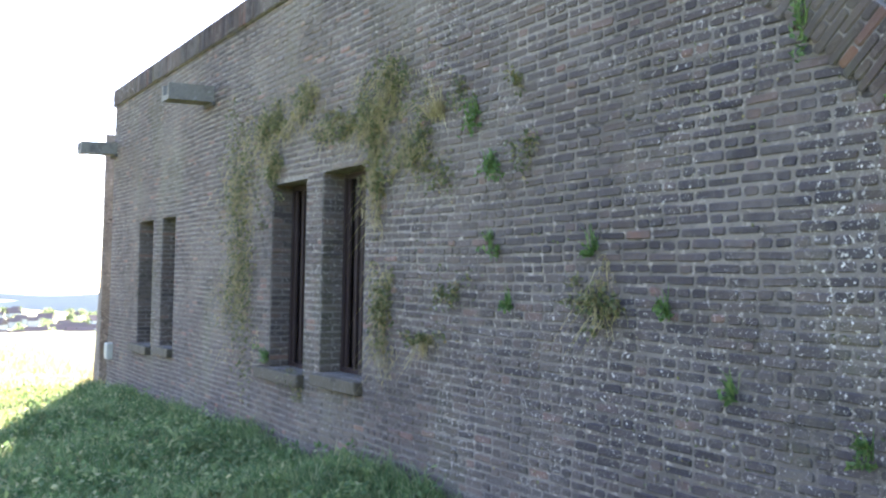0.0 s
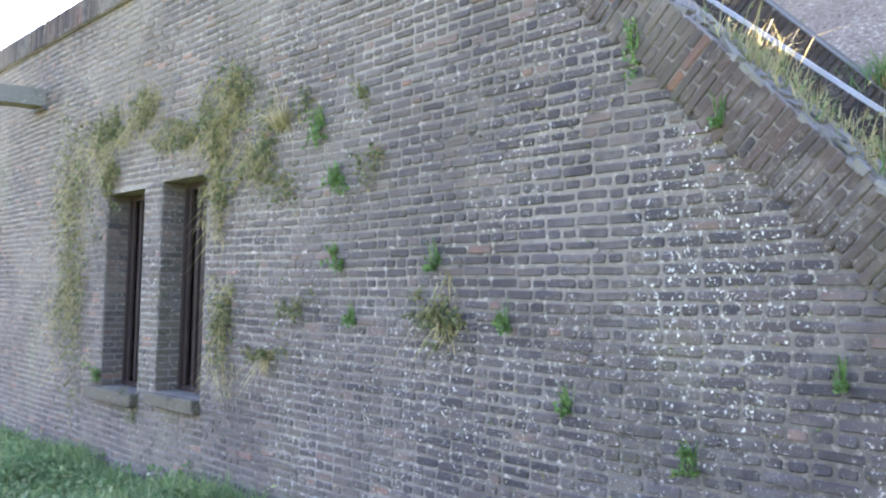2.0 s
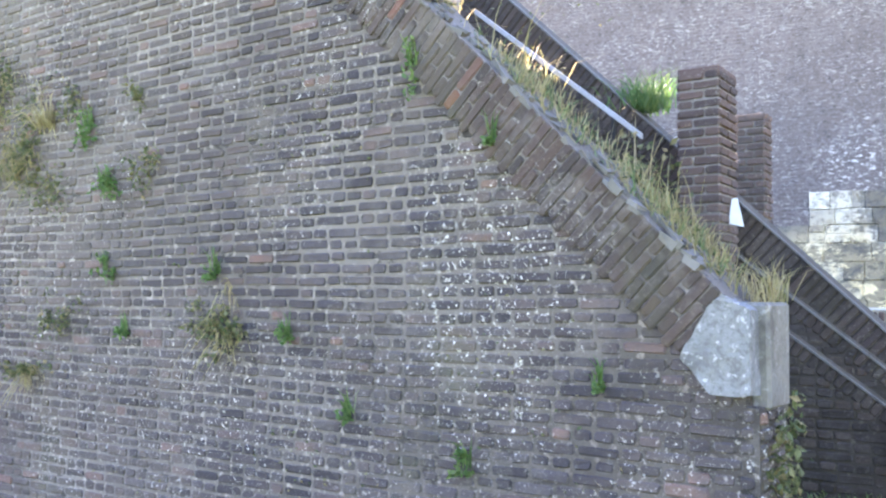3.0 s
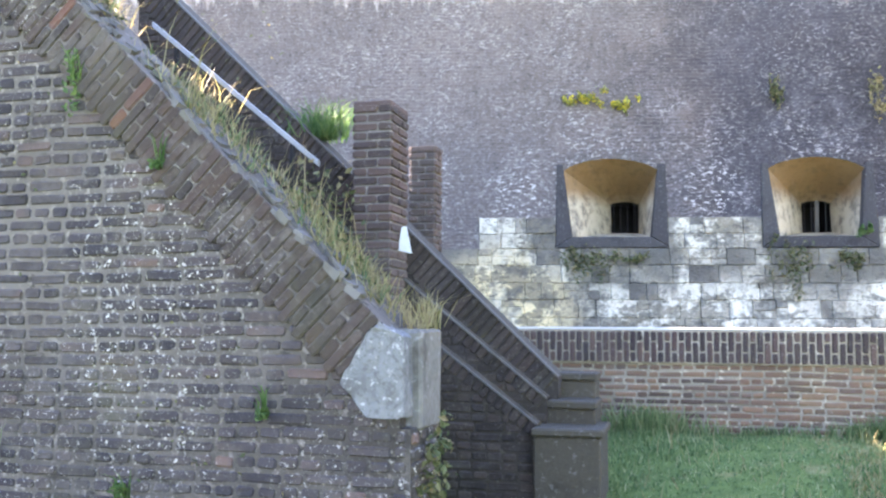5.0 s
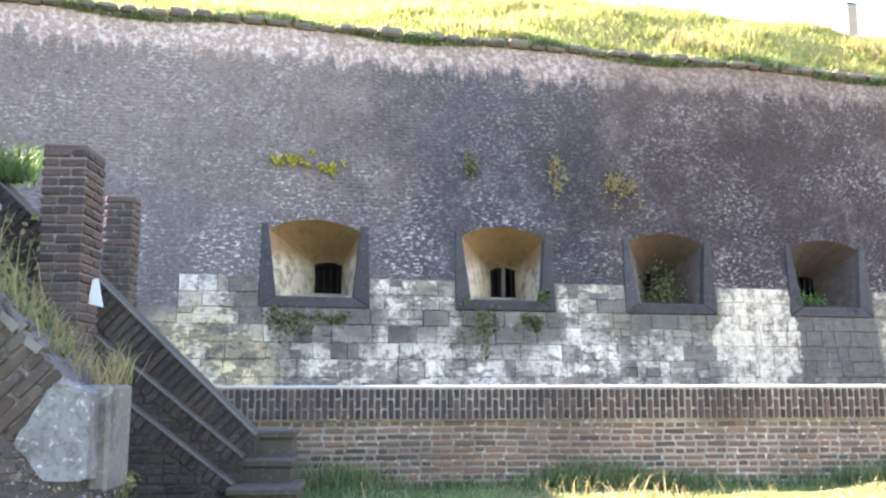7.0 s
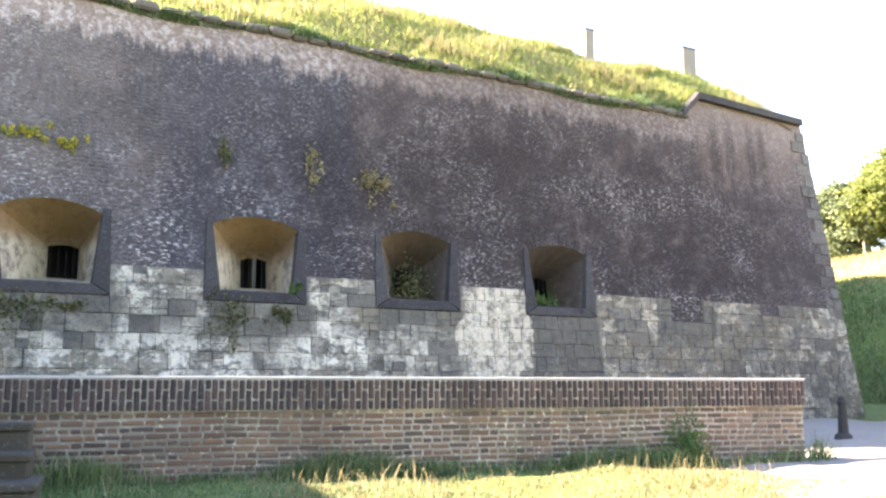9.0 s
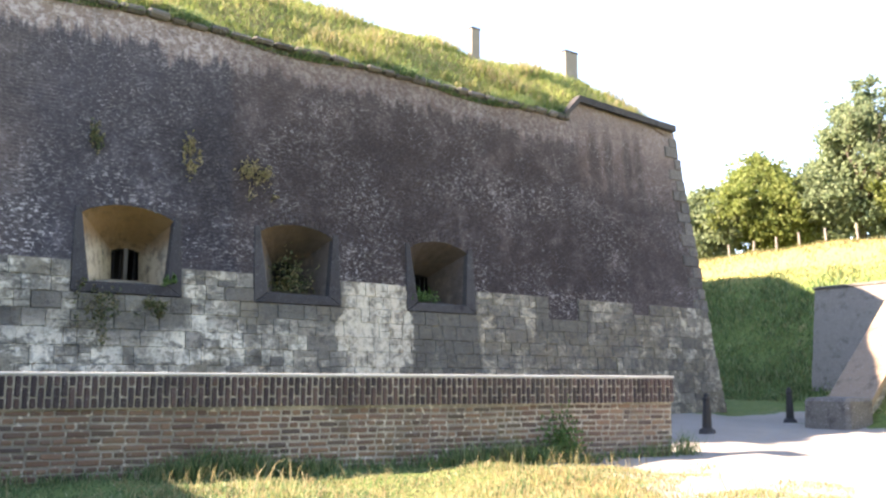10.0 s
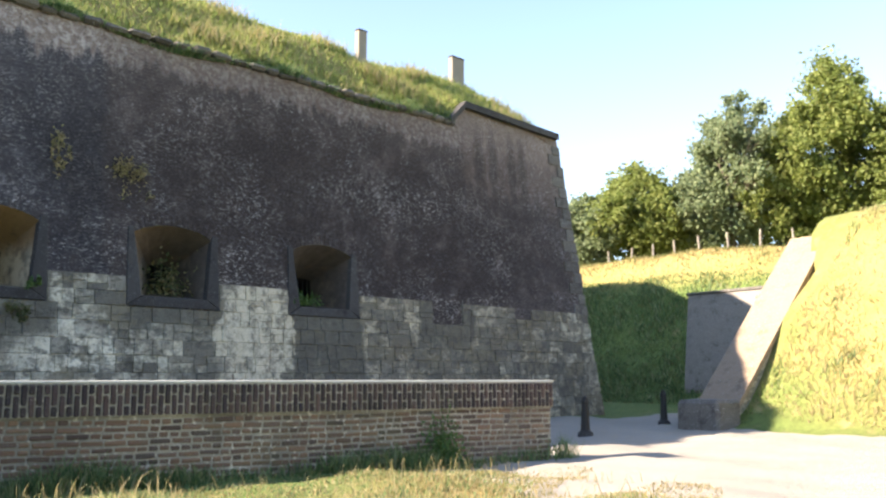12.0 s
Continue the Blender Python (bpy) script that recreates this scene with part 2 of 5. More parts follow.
M_MORTAR_P = mortar_mat("pale_lime_mortar", (.35, .305, .24))
M_PIER = old_brick("dark_red_pier_brick", [(0.0, (.055, .04, .037)), (.5, (.082, .056, .049)), (1.0, (.115, .075, .063))], .3, .2, dust=.15, dark_zone=[(in_a(-1.3, 6.6, .8), (1.7, .6, 1.25), .95)])


M_PIER_MORTAR = mortar_mat("grey_pier_mortar", (.19, .17, .15))
M_FLANK_BRICK = old_brick("dark_brown_flank_brick", [(0.0, (.026, .021, .019)), (.5, (.042, .032, .027)), (1.0, (.062, .044, .036))], .15, .3, dust=.1, skin=.3)


def stone_mat(name, a, b, dark, rough=.85, bump=.5, pits=0.0):
    n = Nodes(name)
    c = n.mix(n.chance(), a, b)
    c = n.mix(n.step(n.noise(3.2, 6, .65), .5, .75), c, dark)
    c = n.mix(n.mth("MULTIPLY", n.noise(45, 4), .4), c, tuple(v * .5 for v in a))
    if pits:
        c = n.mix(n.mth("MULTIPLY", n.step(n.noise(34, 5, .7), .5, .6), pits), c, dark)
        c = n.mix(n.mth("MULTIPLY", n.step(n.noise(28, 4, .65), .58, .66), pits), c, (.5, .5, .5))
    return n.done(c, rough, n.mth("ADD", n.noise(24, 6, .7), n.noise(6, 3)), bump, .012)


M_BLUESTONE = stone_mat("grey_blue_limestone", (.043, .040, .040), (.066, .062, .060), (.023, .021, .021), pits=.12)
M_WHITE_STONE = stone_mat("pale_rough_limestone", (.155, .157, .16), (.20, .203, .206), (.075, .073, .069), bump=1.0, pits=.5)
M_LEDGE = stone_mat("worn_mortar_ledge", (.115, .108, .10), (.15, .14, .127), (.06, .056, .05))
M_DARK_STONE = stone_mat("dark_stained_masonry", (.066, .056, .041), (.088, .075, .055), (.030, .027, .019), pits=.12)
M_QUOIN = stone_mat("weathered_quoin_stone", (.10, .09, .08), (.19, .17, .145), (.045, .04, .037), pits=.4)
M_PIER_STONE = stone_mat("stained_concrete_end_stone", (.15, .142, .128), (.20, .188, .168), (.055, .05, .044), pits=.25)


def marl_mat():
    n = Nodes("weathered_marl_block")
    r = n.chance()
    c = n.ramp(r, [(0.0, (.065, .06, .055)), (.12, (.12, .11, .095)), (.20, (.27, .245, .195)), (.45, (.47, .43, .34)), (.72, (.66, .61, .49)), (.9, (.44, .40, .31)), (1.0, (.21, .195, .16))])
    far = n.near(tuple(MB @ Vector((15.5, 15.2, 1.8))), (9.0, 4, 6), radians(-47.4))
    c = n.mix(n.mth("MULTIPLY", far, n.step(n.noise(1.6, 7, .7), .2, .5, .3, .8)), c, n.mix(n.mth("MULTIPLY", n.step(n.noise(3.2, 8, .78), .42, .56), n.step(r, .25, .6, .35, 1.0)), (.09, .079, .067), (.50, .43, .30)))
    c = n.mix(n.mth("MULTIPLY", n.step(n.noise(1.0, 8, .72), .49, .58), .75), c, (.135, .12, .097))
    c = n.mix(n.mth("MULTIPLY", n.step(n.noise(.45, 5, .6), .45, .6), .25), c, (.26, .24, .20))
    c = n.mix(n.mth("MULTIPLY", n.step(n.noise(3.6, 6, .75), .48, .62), .65), c, (.16, .15, .125))
    white = n.mth("MAXIMUM", n.near(tuple(MB @ Vector((10.2, 15.3, 2.4))), (1.0, 2, 1.7), radians(-47.4)), n.near(tuple(MB @ Vector((3.6, 15.2, 1.6))), (2.6, 2, 1.0), radians(-47.4)))
    white = n.mth("MAXIMUM", white, n.near(tuple(MB @ Vector((6.7, 15.2, 2.0))), (1.4, 2, .9), radians(-47.4)))
    c = n.mix(n.mth("MULTIPLY", n.step(n.noise(2.6, 6, .7), .38, .52), n.mth("MULTIPLY", white, n.step(r, .08, .14, .25, .85))), c, (.74, .675, .545))
    warm = n.near(tuple(MB @ Vector((0.0, 15.2, 1.8))), (1.6, 2, 1.4), radians(-47.4))
    c = n.mix(n.mth("MULTIPLY", n.step(n.noise(2.0, 5, .6), .3, .55), n.mth("MULTIPLY", warm, .95)), c, (.80, .64, .36))
    u, z = n.mth("ADD", n.dot((.677, -.736, 0)), n.mth("MULTIPLY", n.mth("SUBTRACT", n.noise(2.3, 5, .7), .5), .5)), n.dot((0, 0, 1))
    for cx, low, k in ((1.95, 2.15, .75), (5.3, 2.2, .85), (8.5, 2.45, .92), (12.0, 1.5, .95), (15.6, 2.3, .85)):          # darker masonry under the sills
        f = n.mth("MULTIPLY", n.step(n.mth("ABSOLUTE", n.mth("SUBTRACT", u, cx)), .86, 1.0, 1.0, 0.0), n.step(n.mth("ADD", z, n.mth("MULTIPLY", n.noise(1.9, 5, .7), 1.0)), low + .3, low + .8))
        f = n.mth("MULTIPLY", f, n.step(n.noise(3.4, 7, .75), .30, .46, .45, 1.0))
        c = n.mix(n.mth("MULTIPLY", f, k), c, n.mix(n.noise(4, 5, .7), (.052, .048, .044), (.155, .145, .115)))
    blot = n.noise(.75, 7, .74, stretch=(1.0, 1.0, 1.9))
    c = n.mix(n.mth("MULTIPLY", n.step(blot, .53, .56), .78), c, n.mix(n.noise(5, 5, .7), (.085, .072, .055), (.23, .20, .14)))
    c = n.mix(n.mth("MULTIPLY", n.step(n.noise(1.5, 7, .75, stretch=(1.0, 1.0, 2.2)), .55, .575), .7), c, (.105, .10, .085))
    c = n.mix(n.mth("MULTIPLY", n.step(n.noise(5.5, 5, .7, stretch=(1.0, 1.0, 2.0)), .57, .61), .6), c, (.055, .05, .044))
    c = n.mix(n.mth("MULTIPLY", n.step(n.noise(7, 8, .8), .53, .60), .6), c, (.14, .13, .105))
    c = n.mix(n.mth("MULTIPLY", n.step(n.noise(1.9, 8, .75), .54, .6), .55), c, (.085, .08, .07))
    slip = n.near(tuple(MB @ Vector((10.25, 15.3, 2.5))), (1.25, 2, 1.9), radians(-47.4))
    slip = n.step(n.mth("ADD", slip, n.mth("MULTIPLY", n.mth("SUBTRACT", n.noise(1.8, 7, .75), .5), 2.2)), .45, .52)
    c = n.mix(n.mth("MULTIPLY", slip, .85), c, n.mix(n.step(n.noise(4.5, 8, .8), .38, .56), (.15, .13, .10), (.60, .535, .41)))
    return n.done(c, .92, n.mth("ADD", n.noise(16, 6, .7), n.noise(4, 3)), .8, .03)


M_MARL = marl_mat()


def bastion_brick():
    """Small dark courses with lime spots, clean pink brick below the cordon and streaks from above."""
    n = Nodes("dark_bastion_brickwork")
    u, z = n.dot((.677, -.736, 0)), n.dot((0, 0, 1))
    cv = n.t.nodes.new("ShaderNodeCombineXYZ")
    n.put(cv.inputs[0], u)
    n.put(cv.inputs[1], z)
    bt = n.t.nodes.new("ShaderNodeTexBrick")
    n.t.links.new(cv.outputs[0], bt.inputs["Vector"])
    for k, v in (("Scale", 1.0), ("Mortar Size", .009), ("Mortar Smooth", .2), ("Bias", -.1), ("Brick Width", .215), ("Row Height", .066)):
        bt.inputs[k].default_value = v
    bt.inputs["Color1"].default_value = (.058, .049, .050, 1)
    bt.inputs["Color2"].default_value = (.115, .094, .088, 1)
    bt.inputs["Mortar"].default_value = (.145, .130, .126, 1)
    c = bt.outputs["Color"]
    c = n.mix(n.mth("MULTIPLY", n.step(n.noise(.35, 6, .62), .42, .60), .65), c, (.045, .041, .044))
    c = n.mix(n.mth("MULTIPLY", n.near(tuple(MB @ Vector((13.0, 15.6, 5.4))), (11, 4, 3.4), radians(-47.4)), .6), c, n.mix(n.noise(5, 6, .75), (.022, .02, .021), (.075, .058, .052)))
    c = n.mix(n.mth("MULTIPLY", n.step(n.noise(3.0, 6, .75), .5, .62), .45), c, (.13, .118, .114))
    c = n.mix(n.mth("MULTIPLY", n.step(n.noise(.8, 5, .6), .54, .72), .5), c, (.15, .115, .10))
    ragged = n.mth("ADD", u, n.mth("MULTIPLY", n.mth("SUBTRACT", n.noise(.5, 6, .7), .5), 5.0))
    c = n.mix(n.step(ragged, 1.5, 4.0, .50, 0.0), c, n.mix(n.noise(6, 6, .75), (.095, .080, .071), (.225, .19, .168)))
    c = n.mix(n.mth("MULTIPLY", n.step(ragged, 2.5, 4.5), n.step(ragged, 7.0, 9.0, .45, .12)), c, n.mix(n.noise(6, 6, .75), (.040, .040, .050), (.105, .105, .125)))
    streak = n.noise(1.0, 5, .65, stretch=(2.2, 2.2, .16))
    drip = n.noise(1.0, 6, .7, stretch=(5.5, 5.5, .5))
    top = n.step(n.mth("ADD", z, n.mth("ADD", n.mth("MULTIPLY", drip, 1.3), n.mth("MULTIPLY", streak, .8))), 8.38, 8.62)
    c = n.mix(n.mth("MULTIPLY", top, .82), c, n.mix(n.step(n.noise(9, 4, .7), .45, .62), (.25, .19, .165), (.46, .41, .38)))
    pink = n.mth("MULTIPLY", n.step(n.mth("ADD", u, n.mth("MULTIPLY", drip, .8)), 16.8, 17.2), n.step(n.mth("ADD", z, n.mth("MULTIPLY", drip, 3.0)), 7.4, 8.4))
    c = n.mix(n.mth("MULTIPLY", pink, .6), c, n.mix(n.noise(7, 5, .7), (.17, .125, .105), (.28, .215, .185)))
    for ux_ in (17.2, 17.75, 18.5, 18.95):
        c = n.mix(n.mth("MULTIPLY", n.near(tuple(MB @ Vector((ux_, 15.75, 7.2))), (.28, 3, 1.3), radians(-47.4)), .75), c, (.03, .027, .027))
    c = n.mix(n.mth("MULTIPLY", n.step(streak, .60, .74), .4), c, (.045, .042, .045))
    c = n.mix(n.step(n.mth("ADD", u, n.mth("MULTIPLY", n.noise(1.5, 4), .5)), 7.25, 7.5, 0.0, .38), c, n.mix(n.noise(4, 6, .7), (.075, .055, .047), (.18, .135, .115)))
    spots = n.step(n.noise(11, 5, .72, stretch=(1, 1, 2.4)), .55, .60)
    low = n.step(n.mth("ADD", z, n.mth("MULTIPLY", n.noise(.7, 3), 1.6)), 4.2, 6.5, 1.0, .35)
    where = n.mth("MULTIPLY", n.step(n.noise(.6, 4, .6, stretch=(1, 1, 1.6)), .44, .62), low)
    where = n.mth("MAXIMUM", where, n.mth("MULTIPLY", n.near(tuple(MB @ Vector((3.5, 15.4, 3.9))), (.9, 2, .8), radians(-47.4)), 1.0))
    where = n.mth("MAXIMUM", where, n.mth("MULTIPLY", n.near(tuple(MB @ Vector((.3, 15.4, 3.8))), (.9, 2, .7), radians(-47.4)), .9))
    for bx, bz, rx_, rz_, k in ((14.0, 5.7, 3.4, .75, .75), (10.0, 5.0, 1.3, .6, .6), (17.5, 5.0, 1.6, 1.2, .5)):
        where = n.mth("MAXIMUM", where, n.mth("MULTIPLY", n.near(tuple(MB @ Vector((bx, 15.5, bz))), (rx_, 2, rz_), radians(-47.4)), k))
    c = n.mix(n.mth("MULTIPLY", n.mth("MULTIPLY", spots, where), .85), c, (.58, .55, .52))
    c = n.mix(n.mth("MULTIPLY", n.step(n.noise(15, 4, .7, stretch=(1, 1, 2.6)), .57, .62), .32), c, (.42, .40, .39))
    c = n.mix(n.mth("MULTIPLY", n.step(n.noise(12, 4, .7, stretch=(1, 1, 2.6)), .56, .62), .6), c, (.035, .031, .033))
    c = n.mix(n.mth("MULTIPLY", n.near(tuple(MB @ Vector((12.5, 15.6, 4.9))), (14.5, 4, 4.8), radians(-47.4)), n.step(n.noise(1.1, 8, .76), .34, .52, .35, .98)), c, (.37, .35, .35), "MULTIPLY")
    c = n.mix(n.mth("MULTIPLY", n.mth("MULTIPLY", spots, where), .35), c, (.42, .40, .385))
    c = n.mix(n.mth("MULTIPLY", n.step(n.noise(13, 4, .7, stretch=(1, 1, 2.4)), .60, .64), n.step(n.noise(.9, 4, .6), .45, .6, .1, .8)), c, (.30, .285, .29))
    h = n.mth("ADD", n.mth("MULTIPLY", bt.outputs["Fac"], -1.0), n.mth("MULTIPLY", n.noise(40, 4), .6))
    return n.done(c, .92, h, .6, .012)


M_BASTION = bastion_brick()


def splay_mat():
    n = Nodes("mossy_embrasure_plaster")
    z = n.dot((0, 0, 1))
    wet = n.step(n.mth("ADD", z, n.mth("MULTIPLY", n.noise(3, 4), .35)), 3.82, 4.16)
    c = n.mix(n.noise(6, 5), (.40, .335, .225), (.54, .46, .33))
    c = n.mix(n.mth("MULTIPLY", n.step(n.noise(2.5, 6, .7), .45, .62), .7), c, (.15, .14, .115))
    c = n.mix(n.mth("MULTIPLY", wet, .9), c, n.mix(n.noise(5, 4), (.15, .083, .033), (.30, .175, .068)))
    c = n.mix(n.mth("MULTIPLY", n.step(n.noise(5, 7, .75), .48, .66), .5), c, (.085, .07, .048))
    # darker and greyer around the two right-hand embrasures
    dark_zone = n.near(tuple(MB @ Vector((11.2, 16.2, 3.7))), (6.2, 4, 4), radians(-47.4))
    c = n.mix(n.mth("MULTIPLY", dark_zone, n.step(n.noise(2.5, 6, .7), .2, .5, .6, .97)), c, n.mix(n.noise(6, 5), (.045, .036, .032), (.12, .10, .085)))
    return n.done(c, .9, n.noise(30, 5), .7, .02)


M_SPLAY = splay_mat()


def plain(name, color, rough=.8, metal=0.0, grain=30, vary=.35):
    n = Nodes(name)
    c = n.mix(n.mth("MULTIPLY", n.noise(grain, 5), vary), color, tuple(v * .35 for v in color))
    c = n.mix(n.mth("MULTIPLY", n.step(n.noise(2, 4), .5, .75), vary), c, tuple(min(1, v * 1.4 + .02) for v in color))
    return n.done(c, rough, n.noise(grain * 2, 4), .3, .004, metal)


# near-black colour stands in for the shade inside rooms and throats
M_DARK = plain("shade_black_interior", (.008, .007, .007))
M_SHUTTER = plain("dark_red_brown_shutter_wood", (.022, .012, .012), .7)
M_IRON = plain("dark_painted_iron", (.02, .02, .021), .55, .3)
M_GALV = plain("galvanised_steel", (.36, .37, .38), .5, .5)
M_WOOD = plain("grey_weathered_wood", (.26, .23, .19), .85)
M_WHITE = plain("white_painted_metal", (.72, .74, .74), .5)
M_BOX = plain("dull_grey_box_metal", (.36, .36, .32), .6)
M_BARK = plain("tree_bark", (.10, .08, .06), .95, 0, 12)
M_BOLLARD = plain("dark_bollard_paint", (.03, .028, .026), .6)


def ground_mat():
    n = Nodes("grass_and_gravel_ground")
    g = n.t.nodes.new("ShaderNodeAttribute")
    g.attribute_name = "gravel"
    edge = n.mth("ADD", g.outputs["Fac"], n.mth("MULTIPLY", n.mth("SUBTRACT", n.noise(1.6, 5, .65), .5), .8))
    f = n.step(edge, .42, .58)
    grass = n.mix(n.noise(.5, 5, .6), (.06, .12, .03), (.16, .19, .05))
    grass = n.mix(n.step(n.noise(7, 5, .7), .4, .75), grass, (.05, .085, .02))
    grass = n.mix(n.mth("MULTIPLY", n.step(n.noise(2.2, 4), .55, .75), .7), grass, (.28, .22, .10))
    # straw tone: dry bank, plus sunlit lawn, hilltop, meadow and rampart brightened by colour
    for p, r, k in ((in_a(6.2, 5.0, .6), (4.6, 4.2, 3), .85), (in_a(21.0, 7.0, 3.0), (7.5, 9.5, 6.0), .9), (in_a(38.0, 28, 7.4), (14, 24, 2.2), .7), (in_a(-24.0, -2.0, -.6), (8, 9, 4), .8), (tuple(MB @ Vector((6.0, 18.5, 9.5))), (17, 5, 4), .55)):
        grass = n.mix(n.mth("MULTIPLY", n.near(p, r, radians(-58)), n.step(n.noise(.9, 6, .7), .3, .55, .3, k)), grass, n.mix(n.noise(1.3, 5, .65), (.34, .19, .085), (.35, .25, .10)))
    for p, r in ((in_a(18.3, 9.6, 1.6), (1.0, .9, .7)), (in_a(17.2, 8.0, 1.0), (1.3, 1.2, .5)), (in_a(19.4, 10.6, 2.6), (.7, .8, .5))):          # bare soil on the bank
        grass = n.mix(n.mth("MULTIPLY", n.near(p, r, radians(-58)), n.step(n.noise(3.5, 5, .7), .42, .56)), grass, (.30, .15, .075))
    grav = n.mix(n.noise(2.0, 6, .65), (.27, .245, .208), (.34, .308, .262))
    grav = n.mix(n.mth("MULTIPLY", n.step(n.noise(70, 3), .5, .7), .5), grav, (.17, .155, .132))
    h = n.mth("ADD", n.noise(40, 4), n.mth("MULTIPLY", n.noise(9, 4), n.mth("SUBTRACT", 1.6, f)))
    return n.done(n.mix(f, grass, grav), .95, h, .6, .03)


M_GROUND = ground_mat()


def leaf_mat(name, tones, through=.35):
    n = Nodes(name)
    c = n.ramp(n.chance(), tones)
    c = n.mix(n.mth("MULTIPLY", n.noise(.6, 3), .35), c, tuple(v * .6 for v in tones[0][1]))
    c = n.mix(n.mth("MULTIPLY", n.step(n.noise(2.4, 4, .65), .5, .68), .55), c, tones[-2][1])
    n.done(c, .6)
    n.bsdf.inputs["Specular IOR Level"].default_value = .3
    tr = n.t.nodes.new("ShaderNodeBsdfTranslucent")
    n.put(tr.inputs["Color"], c)
    mx = n.t.nodes.new("ShaderNodeMixShader")
    mx.inputs[0].default_value = through
    n.t.links.new(n.bsdf.outputs[0], mx.inputs[1])
    n.t.links.new(tr.outputs[0], mx.inputs[2])
    n.t.links.new(mx.outputs[0], n.t.nodes["Material Output"].inputs["Surface"])
    return n.mat


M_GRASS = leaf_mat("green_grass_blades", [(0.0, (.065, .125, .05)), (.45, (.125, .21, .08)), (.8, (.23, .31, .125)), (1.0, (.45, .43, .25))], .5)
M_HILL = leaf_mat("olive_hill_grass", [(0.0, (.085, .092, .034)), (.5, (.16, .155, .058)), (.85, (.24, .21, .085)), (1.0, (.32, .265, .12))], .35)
# lighter than the other grass: sunlight through the blades is put into its colour
M_RAMPART = leaf_mat("sun_lightened_grass", [(0.0, (.12, .19, .045)), (.4, (.22, .29, .08)), (.8, (.36, .37, .12)), (1.0, (.48, .42, .20))], .6)
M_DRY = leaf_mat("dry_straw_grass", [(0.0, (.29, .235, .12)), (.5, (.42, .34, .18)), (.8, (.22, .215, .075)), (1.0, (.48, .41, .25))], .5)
M_IVY = leaf_mat("small_wall_plants", [(0.0, (.05, .075, .028)), (.5, (.10, .12, .05)), (.8, (.18, .165, .075)), (1.0, (.28, .21, .11))], .3)
M_FERN = leaf_mat("bright_green_fern", [(0.0, (.05, .11, .03)), (.6, (.085, .17, .05)), (1.0, (.16, .23, .07))], .4)
M_YELLOW = leaf_mat("yellow_flowers", [(0.0, (.50, .38, .03)), (.3, (.60, .48, .05)), (.5, (.24, .27, .05)), (1.0, (.12, .17, .05))], .3)
M_LEAF = leaf_mat("summer_tree_leaves", [(0.0, (.12, .16, .04)), (.5, (.20, .25, .066)), (.85, (.28, .32, .095)), (1.0, (.36, .37, .14))], .55)
M_LEAF_BLUE = leaf_mat("grey_green_willow_leaves", [(0.0, (.12, .165, .085)), (.5, (.20, .255, .13)), (1.0, (.31, .35, .19))], .5)


# ---- the ground: one sheet, in the near wall's frame (s against x, q along y) ----
def smooth(v, a, b):
    t = np.clip((v - a) / (b - a), 0, 1)
    return t * t * (3 - 2 * t)


def ground_z(s, q):
    s, q = np.asarray(s, float), np.asarray(q, float)
    z = -.05 - .035 * np.clip(s - 3, 0, 16)
    z = z + .66 * smooth((q - 3) + np.clip(-s, 0, 30) * .8, 0, 5.5) * (1 - smooth(s, 3, 6))
    z = z - 46 * smooth(s, 26, 330)                       # valley with the town
    hill = (5.6 + 1.7 * smooth(q, 14, 30)) * smooth(-s, 27.5, 36) + 1.2 * smooth(-s, 36, 60)
    bank = (5.0 * smooth(-s, 15.5, 22.5) * .55 + 5.0 * .45 * np.clip((-s - 16.3) / 5.1, 0, 1) + 1.4 * smooth(-s, 20.4, 27))
    side = 1 - smooth(q - 12.72 - .0765 * np.clip(-s - 15.7, 0, 6) - .5 * smooth(-s, 19.9, 20.6), 0, .34)
    bank = bank + (.42 + .16 * np.sin(s * 2.3)) * smooth(-s, 15.6, 17.5) * (1 - smooth(-s, 20.5, 22.5)) * smooth(q, 9.0, 12.3)
    z = z + np.maximum(hill, bank * side)
    z = z - 14 * smooth(q, 70, 400) * (1 - smooth(-s, 20, 40)) - 20 * smooth(-q, 60, 400)
    return z


def bumps(s, q):
    return .05 * np.sin(s * 1.7 + np.sin(q * 1.1) * 1.3) * np.sin(q * 1.3 + .7) + .03 * np.sin(s * 4.1 + q * 2.2) * np.sin(q * 3.7 - s)


def axis(a, b, fine, out):
    mid = np.arange(a, b + fine / 2, fine)
    step, lo, hi, v = fine, [], [], 0.0
    while v < out:
        step *= 1.28
        v += step
        lo.append(a - v)
        hi.append(b + v)
    return np.concatenate([lo[::-1], mid, hi])


